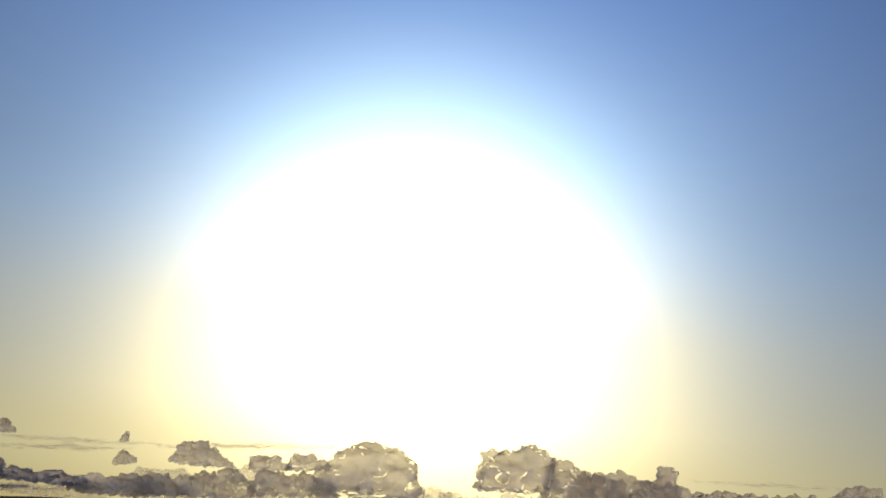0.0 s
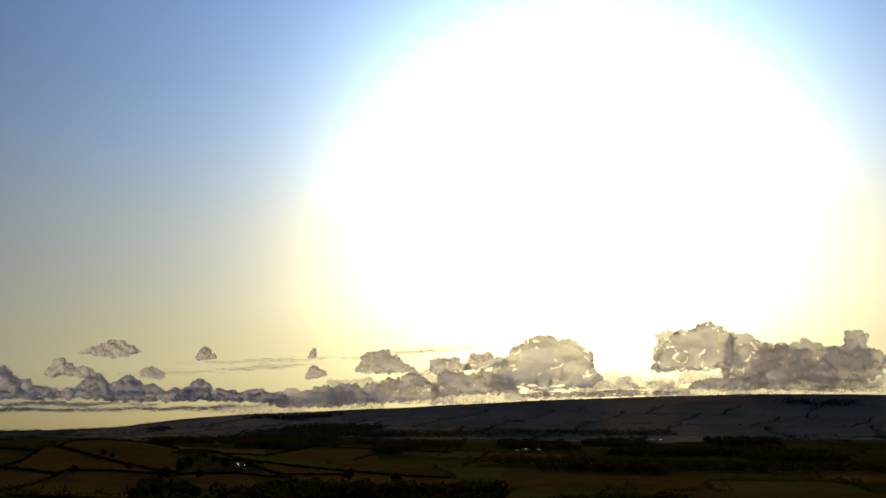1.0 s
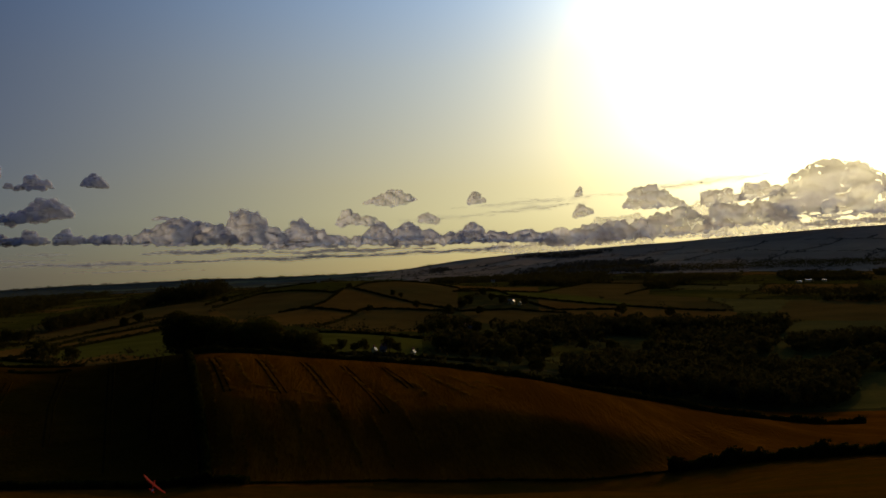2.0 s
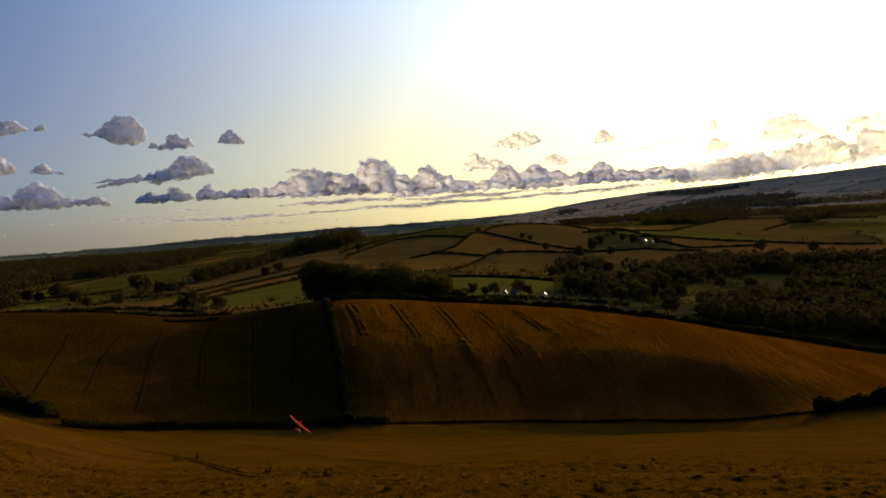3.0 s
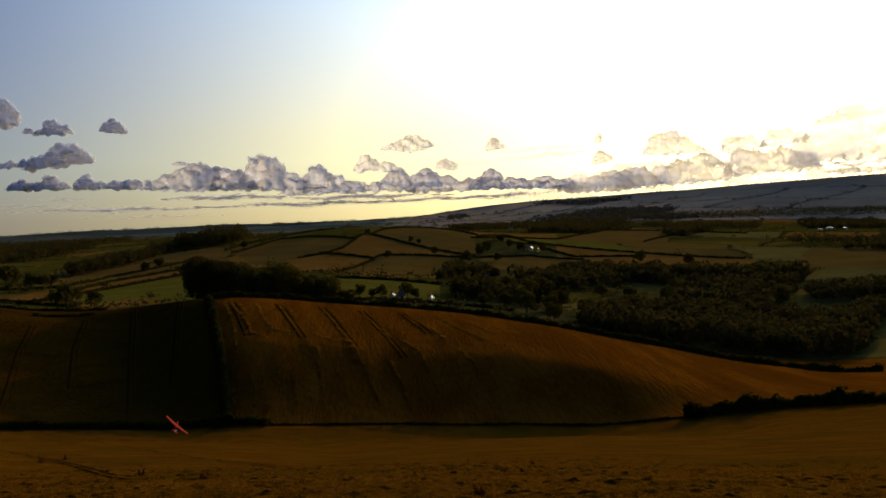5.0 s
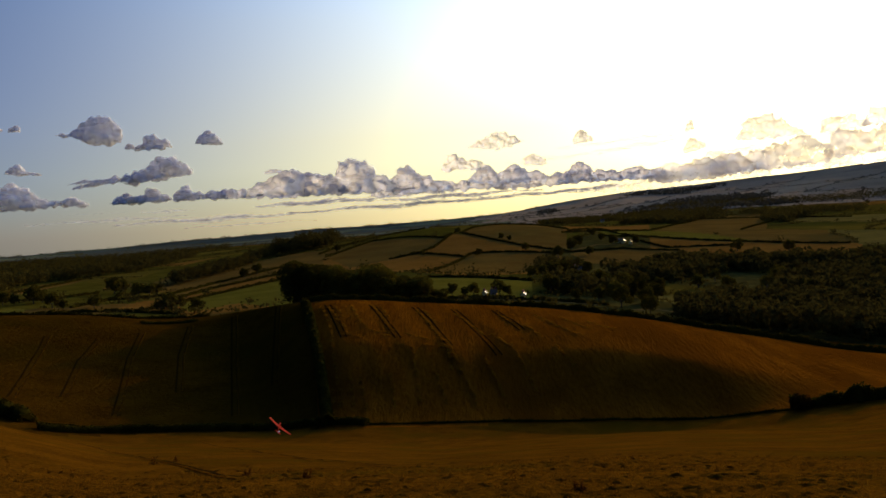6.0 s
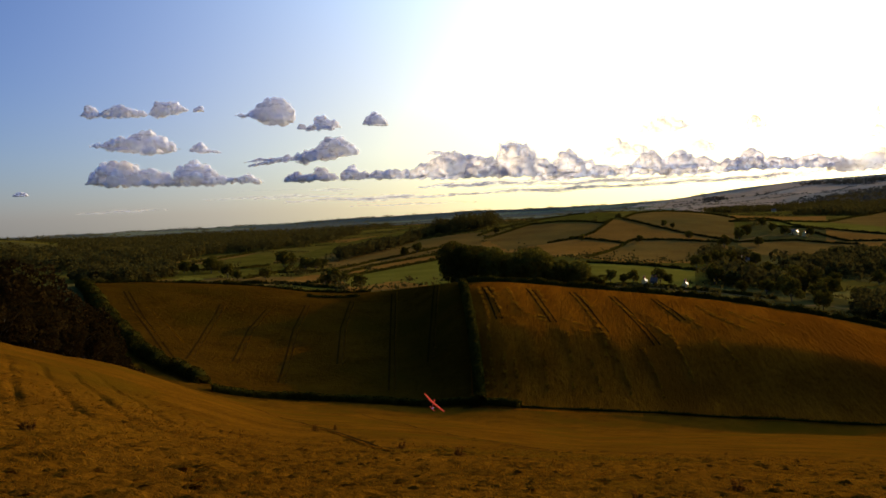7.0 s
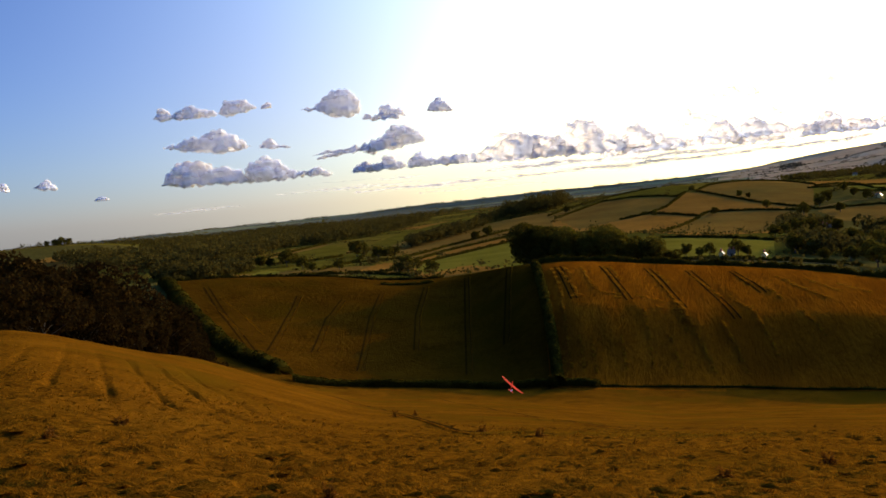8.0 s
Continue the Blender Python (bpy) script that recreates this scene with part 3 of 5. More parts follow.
def hedge(points, width, tall, leaf, per_metre, label, seed, name="hedge", group="field hedges", material=None, lift=0.0, even=1.0, category="hedge"):
    """A leafy bank along (bearing, far) corners: an uneven core and leaf clumps standing out of it."""
    rng = np.random.RandomState(seed)
    path = resample(points, max(1.2, leaf * 1.6))
    d = np.gradient(path, axis=0)
    d /= np.linalg.norm(d, axis=1, keepdims=True)
    side = np.stack([d[:, 1], -d[:, 0]], 1)
    n = len(path)
    s = np.arange(n)
    grow = 1 + 0.22 * np.sin(s * 0.37 + seed) + 0.18 * np.sin(s * 1.13 + 2 * seed) + 0.12 * rng.normal(size=n)
    grow = np.clip(1 + (grow - 1) * even, 0.45, 1.6)
    rows = []
    for across, up in ((-0.5, -0.1), (-0.46, 0.55), (-0.22, 0.86), (0.22, 0.86), (0.46, 0.55), (0.5, -0.1)):
        q = path + side * (across * width * 0.86 * (0.8 + 0.2 * grow) + 0.08 * width * rng.normal(size=n))[:, None]
        rows.append(np.column_stack([q, height(q[:, 0], q[:, 1]) + lift + up * tall * grow * (1 + 0.05 * rng.normal(size=n))]))
    v = np.vstack(rows)
    i = np.arange(n - 1)
    f = [np.stack([a * n + i, a * n + i + 1, (a + 1) * n + i + 1, (a + 1) * n + i], 1) for a in range(5)]
    length = np.linalg.norm(np.diff(path, axis=0), axis=1).sum()
    m = int(length * per_metre)
    t = rng.uniform(0, n - 1.001, m)
    k = t.astype(int)
    base = path[k] + (path[k + 1] - path[k]) * (t - k)[:, None]
    turn = rng.uniform(0.0, math.pi, m)
    across, up = np.cos(turn) * 0.5 * width, np.sin(turn) ** 0.7 * 0.92
    c = base + side[k] * across[:, None]
    z = height(c[:, 0], c[:, 1]) + lift + up * tall * grow[k] + rng.uniform(0.0, 0.2, m)
    lv, lf = leaf_quads(np.column_stack([c, z]), leaf * rng.uniform(0.6, 1.3, m), rng)
    me = grid_mesh(name, np.vstack([v, lv]), np.vstack(f + [lf + len(v)]))
    me.materials.append(material or HEDGE_LEAF)
    return tagged(new(name, me), label, category, group)


def limb(verts, faces, a, b, ra, rb, sides=6):
    """A tapered, slightly bent limb between two points."""
    a, b = Vector(a), Vector(b)
    way = (b - a).normalized()
    u = way.orthogonal().normalized()
    w = way.cross(u)
    start = len(verts)
    for k in range(4):
        t = k / 3
        c = a.lerp(b, t) + u * 0.06 * (b - a).length * math.sin(t * math.pi)
        r = ra + (rb - ra) * t
        for s in range(sides):
            g = 2 * math.pi * s / sides
            verts.append(c + (u * math.cos(g) + w * math.sin(g)) * r)
    for k in range(3):
        for s in range(sides):
            p, q = start + k * sides + s, start + k * sides + (s + 1) % sides
            faces.append((p, q, q + sides, p + sides))


def tree_meshes(seed, tall, spread, leaves, leaf, material, low=0.22, lobes=11):
    """Meshes of one kind of tree: trunk with limbs, and a crown of leaf clumps in uneven lobes with gaps between."""
    rng = np.random.RandomState(seed)
    verts, faces, centres = [], [], []
    top = tall * low
    limb(verts, faces, (0, 0, -0.5), (0.1, 0.05, top * 1.5), 0.035 * tall, 0.022 * tall, 8)
    for k in range(lobes):
        g = 2.4 * k + rng.uniform(-0.4, 0.4)
        h = low + (1 - low) * (0.12 + 0.74 * ((k + 0.5) / lobes) ** 0.9)
        wide = spread * math.sqrt(max(0.05, 1 - ((h - 0.42) / 0.62) ** 2)) * rng.uniform(0.45, 0.78)
        c = np.array([wide * math.cos(g), wide * math.sin(g), h * tall])
        r = spread * rng.uniform(0.34, 0.52)
        centres.append((c, r))
        if k < 7:
            limb(verts, faces, (0, 0, top * rng.uniform(0.8, 1.4)), tuple(c), 0.014 * tall, 0.004 * tall, 5)
    trunk = mesh_of("trunk", verts, faces, BARK, True)
    pts = []
    weights = np.array([r * r for _, r in centres])
    counts = (leaves * weights / weights.sum()).astype(int)
    for (c, r), m in zip(centres, counts):
        d = rng.normal(size=(m, 3))
        d /= np.linalg.norm(d, axis=1, keepdims=True)
        q = c + d * (r * rng.uniform(0.35, 1.0, m) ** 0.45)[:, None] * np.array([1, 1, 0.8])
        pts.append(q)
    pts = np.vstack(pts)
    lv, lf = leaf_quads(pts, leaf * rng.uniform(0.6, 1.35, len(pts)), rng)
    crown = grid_mesh("crown", lv, lf)
    crown.materials.append(material)
    return trunk, crown


OAKS = [tree_meshes(20 + k, 17, 7.0 + k * 0.5, 5200, 0.40, LEAF) for k in range(4)]
FIELD_TREES = [tree_meshes(40 + k, 10, 4.4 + 0.4 * k, 1300, 0.5, LEAF, 0.2, 9) for k in range(4)]
SCRUB = [tree_meshes(60 + k, 8, 4.6 + 0.3 * k, 3400, 0.25, SCRUB_LEAF, 0.08, 11) for k in range(4)]
made = [0]


def tree(kind, bearing, far, scale, label, category="tree", group="", name="tree", sink=0.3):
    made[0] += 1
    trunk, crown = kind[made[0] % len(kind)]
    x, y = plan(bearing, far)
    ob = new(name)
    ob.matrix_basis = pose(x, y, ground(x, y) - sink, 0, 0, 137.5 * made[0]) @ Matrix.Diagonal((scale, scale, scale * (0.92 + 0.05 * (made[0] % 4)), 1))
    tagged(ob, label, category, group)
    part("trunk", trunk, ob)
    part("crown", crown, ob)
    return ob


def wood(points, spacing, tall, clumps, label, seed, name="wood"):
    """A far wood: the crowns of many trees in a patch between (bearing, far) corners."""
    rng = np.random.RandomState(seed)
    poly = np.array([plan(b, r) for b, r in points])
    lo, hi = poly.min(0), poly.max(0)
    gx, gy = np.meshgrid(np.arange(lo[0], hi[0], spacing), np.arange(lo[1], hi[1], spacing))
    p = np.stack([gx.ravel(), gy.ravel()], 1) + rng.uniform(-0.45, 0.45, (gx.size, 2)) * spacing
    p = p[inside(p, points)]
    clumps = int(clumps * 1.9)
    h = tall * rng.uniform(0.65, 1.15, len(p)) * (1 + 0.18 * rough(p[:, 0], p[:, 1], 90, seed))
    z = height(p[:, 0], p[:, 1])
    q = np.repeat(np.column_stack([p, z]), clumps, 0)
    hh = np.repeat(h, clumps)
    d = rng.normal(size=(len(q), 3))
    d /= np.linalg.norm(d, axis=1, keepdims=True)
    r = spacing * 0.62
    c = q + d * r * rng.uniform(0.6, 1.05, (len(q), 1))
    c[:, 2] = q[:, 2] + hh * 0.58 + d[:, 2] * hh * 0.42 * rng.uniform(0.7, 1.05, len(q))
    lv, lf = leaf_quads(c, min(spacing * 0.14, 1.5) * rng.uniform(0.6, 1.4, len(c)), rng)
    me = grid_mesh(name, lv, lf)
    me.materials.append(WOOD_LEAF)
    return tagged(new(name, me), label, "wood", kind="stuff")


# the hedge in the valley bottom and the one that climbs between the two crop fields
hedge([(-23.8, 240), (-19, 246), (-12, 247), (-8, 244), (-4.0, 238)], 2.6, 1.8, 0.26, 40, "clipped dark green hedge along the valley bottom", 1, even=0.3)
hedge([(-4.0, 238), (4.5, 239), (12, 239), (18, 238), (22.6, 236)], 0.8, 0.5, 0.22, 10, "low overgrown bank at the foot of the crop field", 2)
hedge([(22.6, 237), (27, 238), (33, 240), (40, 242)], 4.0, 3.0, 0.45, 26, "tall dark hedge running up the valley side", 3)
hedge([(-7.55, 356), (-7.25, 320), (-6.95, 285), (-6.75, 262), (-6.6, 240)], 3.2, 2.4, 0.34, 34, "thick hedge climbing the hill between two crop fields", 4)
hedge([(-7.6, 358), (-3, 357), (2, 358), (6, 359), (12, 345), (18, 335), (26, 334), (34, 336)], 2.4, 2.0, 0.4, 18, "dark hedge along the brow of the crop field", 5)
hedge([(-24.3, 246), (-26.2, 256), (-27.8, 275), (-29.5, 327), (-31.0, 380)], 6.0, 3.0, 0.42, 46, "dark hedge in the gully beside the crop field", 6)
hedge([(-31.0, 408), (-26, 414), (-19, 420), (-13.5, 416)], 2.2, 1.2, 0.4, 14, "low dark hedge behind the brow of the crop field", 7)
hedge([(-17.6, 390), (-14.2, 392)], 2.0, 0.9, 0.3, 16, "short dark patch of hedge in a dip of the field", 8)



def laid_crop(lines, label, dense=9, aside=0.36, size=0.16, even=False):
    """Broken lines of tangled, half-fallen straw in the standing crop."""
    rng = np.random.RandomState(120)
    centres = []
    for seed, points in enumerate(lines):
        path = resample(points, 0.22)
        n = len(path)
        s = np.arange(n) * 0.22
        thick = np.clip(0.55 + 0.5 * np.sin(s * 0.9 + seed) + 0.4 * np.sin(s * 2.3 + 2 * seed) + 0.3 * rng.normal(size=n), 0, 1.3)
        if even:
            thick = np.clip(0.65 + 0.25 * rng.normal(size=n), 0, 1.1)
        k = np.repeat(np.arange(n), (thick * dense).astype(int))
        at = path[k] + rng.normal(size=(len(k), 2)) * aside
        centres.append(np.column_stack([at, height(at[:, 0], at[:, 1]) + rng.uniform(0.0, 0.34, len(k)) * thick[k]]))
    c = np.vstack(centres)
    lv, lf = leaf_quads(c, size * rng.uniform(0.5, 1.4, len(c)), rng)
    me = grid_mesh("lodged_crop", lv, lf)
    me.materials.append(LODGED)
    tagged(new("lodged_crop", me), label, "crop", kind="stuff")


# crop beaten down by wind and wheels, in tangled ridges across the golden field
laid_crop(([(-6.1, 336), (-5.5, 316), (-5.0, 301)], [(-3.2, 336), (-2.6, 315), (-2.0, 298)], [(-0.4, 332), (0.5, 307), (1.4, 284), (1.7, 270)],
                            [(2.1, 327), (3.0, 313), (3.9, 299)], [(5.0, 329), (5.8, 314)], [(-0.8, 284), (-0.7, 268), (-0.5, 248)], [(-4.3, 266), (-4.1, 247)],
                            [(1.4, 290), (2.2, 270), (3.1, 254)], [(5.6, 290), (6.3, 273), (7.1, 257)], [(-6.0, 293), (-5.7, 251)], [(7.7, 319), (9.0, 310)], [(3.8, 278), (5.0, 255)],
                            [(-5.5, 298), (-4.6, 295)], [(-2.8, 299), (-1.9, 296)], [(-0.1, 285), (1.5, 284)], [(-5.7, 338), (-5.2, 318)], [(-2.8, 337), (-2.2, 316)], [(0.0, 333), (0.8, 312)], [(-5.2, 300), (-4.2, 294)], [(-3.4, 300), (-2.2, 293)],
           [(-1.2, 296), (0.4, 290)], [(4.4, 300), (5.6, 286)], [(6.6, 312), (7.6, 296)], [(-5.0, 270), (-4.9, 247)], [(0.6, 268), (1.2, 250)],
           [(-6.5, 338), (-6.1, 312), (-5.9, 296)], [(-4.6, 334), (-4.1, 312), (-3.6, 300)], [(7.2, 330), (8.6, 312), (10.2, 296)], [(8.8, 326), (10.8, 306)], [(2.6, 262), (3.2, 248)], [(-2.4, 268), (-2.2, 247)],
           [(8.4, 286), (9.8, 266)], [(10.6, 318), (12.4, 306)], [(-6.2, 262), (-6.1, 246)], [(4.6, 262), (5.2, 248)]),
          "broken lines of flattened golden straw in the crop")
laid_crop(([(-24.9, 276), (-23.6, 327), (-22.7, 362)], [(-22.1, 283), (-21.0, 332), (-19.9, 359)], [(-19.3, 264), (-18.2, 336), (-17.4, 371)], [(-15.5, 290), (-15.2, 340), (-14.5, 382)],
           [(-12.2, 262), (-12.0, 329), (-11.8, 388)], [(-9.6, 285), (-9.0, 372)], [(-28.6, 350), (-27.6, 330), (-26.6, 296)], [(-27.6, 352), (-26.4, 330), (-25.4, 300)]),
          "thin pale rims of bent straw along the tyre ruts", 4, 0.16, 0.10, True)

FAR_LABEL = "dark field hedge on the far hillside"
for k, points in enumerate((
        [(-6.4, 1121), (-5.4, 1190), (-3.2, 1320), (-1.5, 1400), (0.5, 1410)],
        [(-6.0, 1062), (-2.9, 1229), (-1.1, 1204), (1.7, 1118), (2.2, 1158)],
        [(-1.9, 956), (-0.1, 985), (1.0, 1028), (1.7, 1095), (2.2, 1158)],
        [(2.9, 1163), (4.8, 1082), (6.4, 1035), (9.6, 985)],
        [(-0.5, 994), (3.0, 938), (3.5, 965), (5.7, 972), (9.3, 970)],
        [(0.5, 787), (2.3, 884), (3.0, 930)],
        [(2.9, 1169), (3.6, 1245), (5.8, 1340), (7.8, 1348), (9.7, 1246)],
        [(9.7, 1220), (11.6, 1310), (12.8, 1203), (14.7, 1163)],
        [(0.5, 713), (4.3, 692), (7.3, 656)],
        [(9.3, 1181), (11.5, 1238), (14.9, 1329), (16.3, 1512), (18.0, 1778), (21.6, 1796), (26.5, 1649)],
        [(11.8, 1157), (14.9, 1175), (18.3, 1123), (21.5, 1095), (26.4, 1069)],
        [(14.2, 1115), (15.9, 1046), (19.9, 1066)])):
    hedge(points, 2.6, 2.0, 0.62, 7.0, FAR_LABEL, 20 + k, group="far hedges")
for k, points in enumerate((
        [(9.6, 979), (13.2, 1029), (16.6, 1018)],
        [(20.3, 1327), (22.2, 1601)],
        [(-26.1, 851), (-23.6, 984), (-20.8, 1124)],
        [(-16.1, 780), (-13.1, 871), (-8.7, 988)],
        [(-15.8, 725), (-13.2, 812), (-8.5, 904)],
        [(-19.4, 755), (-15.8, 777)],
        [(-17.6, 634), (-13.9, 725), (-8.7, 829)],
        [(-25.8, 820), (-22.6, 800), (-19.9, 860)],
        [(-21.5, 690), (-19.0, 770), (-18.4, 870)],
        [(-23.6, 640), (-19.2, 640), (-15.4, 600)],
        [(0.2, 512), (3.5, 515), (7.2, 512), (12, 520)])):
    hedge(points, 2.5, 1.9, 0.6, 7.0, FAR_LABEL, 40 + k, group="far hedges")

# the scrubby bank beyond the shoulder of the near field
rng = np.random.RandomState(11)
for b, far, scale in ((-44.5, 96, 1.1), (-42.5, 100, 1.15), (-40.6, 104, 1.2), (-39.0, 100, 1.2), (-37.6, 108, 1.28), (-36.3, 104, 1.15),
                      (-35.0, 112, 1.22), (-33.9, 116, 1.2), (-32.9, 124, 1.12), (-32.0, 128, 1.0), (-31.2, 138, 0.92), (-30.5, 146, 0.82)):
    tree(SCRUB, b, far, scale, "dense brown-green thorn bush on the bank beside the dry field", "bush", "scrub on the bank", "bush")
for b, far, scale in ((-41, 86, 0.8), (-38.2, 90, 0.75), (-35.8, 96, 0.7), (-33.8, 104, 0.62), (-32.2, 116, 0.6), (-30.8, 130, 0.58), (-29.9, 150, 0.62),
                      (-29.2, 162, 0.5), (-28.5, 172, 0.45), (-27.8, 182, 0.36), (-27.1, 190, 0.28), (-31.4, 170, 0.8), (-33, 150, 1.0),
                      (-30.6, 190, 0.7), (-29.6, 205, 0.6), (-28.6, 215, 0.5), (-27.4, 222, 0.4), (-31.8, 205, 0.9), (-30.9, 235, 0.8), (-30.0, 250, 0.6), (-28.9, 250, 0.5),
                      (-32.2, 260, 1.0), (-26.4, 205, 0.32), (-25.7, 215, 0.26)):
    tree(SCRUB, b, far, scale, "low thorn bush at the edge of the dry field", "bush", "scrub on the bank", "bush")
tree([tree_meshes(80, 3.6, 1.75, 3000, 0.15, HEDGE_LEAF, 0.05, 12)], -7.0, 240, 1.0, "round bush at the foot of the climbing hedge", "bush", "", "bush")
tree(SCRUB, 23.3, 235, 0.5, "round dark bush at the end of the tall hedge", "bush", "", "bush")

# the clump of big trees behind the brow
for b, far, scale in ((-7.9, 402, 1.2), (-7.4, 418, 1.5), (-6.9, 398, 1.2), (-6.2, 410, 1.08), (-5.5, 396, 1.05), (-4.8, 415, 1.34), (-4.1, 398, 1.12),
                      (-3.4, 408, 1.2), (-2.7, 396, 1.08), (-2.0, 410, 1.12), (-1.3, 398, 1.0), (-0.7, 406, 0.92), (0.0, 400, 0.92), (0.6, 404, 0.85), (1.1, 402, 0.7),
                      (-6.6, 432, 1.4), (-3.0, 430, 1.35)):
    tree(OAKS, b, far, scale, "big dark leafy oak in the clump behind the field's brow", "tree", "trees in the clump")

# single trees in and between the far fields
for b, far, scale in ((2.0, 534, 0.85), (2.8, 530, 0.6), (3.4, 534, 0.75), (5.1, 534, 0.9), (5.6, 532, 0.7), (8.4, 560, 1.25), (9.0, 600, 1.1), (2.6, 1170, 0.7), (5.4, 1082, 0.9), (5.9, 1070, 0.7),
                      (6.9, 985, 0.9), (7.3, 700, 0.9), (7.9, 720, 1.1), (8.6, 740, 1.3), (9.3, 760, 1.2), (10.2, 820, 1.0), (10.8, 780, 1.2)):
    tree(FIELD_TREES, b, far, scale, "round-headed field tree in dark summer leaf", "tree", "field trees")
for b, far, scale in ((11.2, 1150, 1.2), (11.8, 1100, 1.0), (12.5, 1070, 1.1), (13.9, 1080, 1.1), (9.9, 1000, 1.4), (10.3, 1040, 1.3), (9.0, 930, 1.2), (11.0, 960, 1.1),
                      (14.3, 545, 1.2), (15.0, 560, 1.3), (12.4, 560, 1.1), (11.4, 540, 1.0), (13.3, 600, 1.3), (16.5, 560, 1.0), (10.5, 600, 1.2), (-11.2, 900, 1.1),
                      (-10.4, 930, 1.2), (-36.2, 1310, 1.0), (-36.6, 1312, 1.15), (-37.0, 1310, 1.1), (-37.4, 1308, 0.9), (-31.6, 1260, 0.8), (-32.6, 1270, 0.5), (-5.2, 1130, 1.0), (0.2, 960, 0.7),
                      (3.9, 944, 0.8), (20, 1000, 1.3), (23, 990, 1.4), (11.6, 690, 1.0), (10.9, 640, 0.9), (12.2, 620, 1.1), (9.8, 680, 0.8), (11.3, 590, 0.7), (13.1, 640, 1.2), (13.9, 590, 1.3), (15.2, 640, 1.1), (9.4, 560, 1.0),
                      (12.8, 520, 1.2), (14.6, 505, 1.0), (10.0, 530, 0.8), (17.6, 680, 1.1), (19.4, 660, 1.2), (21.6, 690, 1.0), (23.8, 660, 1.3), (25.6, 690, 1.1), (18.6, 730, 1.0), (22.4, 740, 1.2), (-15.8, 640, 1.3), (-15.2, 645, 0.9), (-14.2, 600, 1.0), (-20.2, 680, 0.9), (-25.1, 766, 1.2), (-24.5, 760, 0.9), (-23.5, 762, 1.4), (-23.0, 770, 1.1),
                      (-19.0, 840, 1.7), (-18.5, 850, 1.3), (-17.6, 788, 1.2), (-17.0, 790, 1.0), (-16.5, 800, 1.1), (-21.9, 680, 0.8), (-22.5, 700, 1.1), (-16.4, 640, 0.7)):
    tree(FIELD_TREES, b, far, scale, "round-headed field tree in dark summer leaf", "tree", "field trees")

wood([(-9.4, 1290), (-7.2, 1420), (-4.9, 1400), (-5.6, 1270), (-8.4, 1200)], 10, 21, 50, "dark wood on the crest of the far hill", 71)
wood([(-15.6, 940), (-11.6, 1110), (-9.4, 1300), (-8.6, 1290), (-9.4, 1218), (-11.6, 1040), (-15.3, 896)], 9, 14, 46, "belt of dark trees between two fields", 84)
wood([(-36, 940), (-28.9, 800), (-26.1, 892), (-23.6, 1076), (-20.4, 1157), (-18.9, 1166), (-15.6, 1380), (-14, 1600), (-20, 1650), (-26, 1500), (-30.5, 1300), (-31.5, 1080), (-37, 1040)], 15, 15, 40,
     "broad dark wood on the valley's far side", 72)
wood([(-31, 640), (-28.4, 640), (-25.6, 700), (-25.8, 790), (-29, 760), (-32, 720)], 9, 11, 52, "dark copse above the brow of the crop field", 73)
wood([(16.4, 470), (20, 455), (26, 440), (32, 440), (33, 470), (34, 640), (26, 620), (19, 600), (16.6, 530)], 9, 14, 56, "dense dark wood filling the next valley", 74)
wood([(14.0, 790), (18.2, 810), (22, 840), (27, 830), (30, 840), (30, 880), (26, 890), (18, 860), (14.0, 850)], 10, 12, 46, "belt of dark trees across the valley", 75)
wood([(7.8, 800), (8.9, 815), (9.2, 880), (8.4, 900), (7.4, 840)], 9, 10, 44, "dark copse beside the hamlet", 76)
wood([(12.6, 700), (14.6, 690), (15.4, 760), (14.0, 800), (12.9, 780)], 10, 11, 44, "dark trees in the valley below the farm", 77)
wood([(9.5, 1900), (16, 2050), (19.5, 2100), (19, 2300), (9.8, 2150)], 16, 15, 22, "strip of dark wood on the plain", 78)
wood([(20, 1950), (27, 1900), (27.5, 2020), (20.5, 2060)], 16, 16, 22, "strip of dark wood on the plain", 79)
wood([(15, 2600), (26, 2500), (40, 2600), (40, 2800), (24, 2750), (15, 2800)], 20, 15, 16, "distant dark woodland below the ridge", 80)
wood([(-34, 1950), (-22, 2000), (-12, 2100), (-12, 2230), (-24, 2200), (-34, 2150)], 18, 13, 18, "distant dark woodland on the plain", 81)
wood([(30, 700), (35, 730), (40, 740), (41, 790), (35, 800), (30, 760)], 10, 12, 40, "dark thicket in the next valley", 85)
wood([(36, 500), (44, 520), (52, 540), (52, 590), (43, 580), (36, 550)], 9, 12, 44, "dark thicket in the next valley", 86)
wood([(28, 1330), (40, 1290), (52, 1300), (52, 1380), (40, 1370), (30, 1400)], 14, 14, 22, "dark wood on the valley side", 82)
wood([(33, 640), (38, 660), (45, 690), (54, 720), (54, 760), (45, 730), (38, 690), (33, 670)], 11, 12, 34, "row of dark trees between the fields of the next valley", 83)


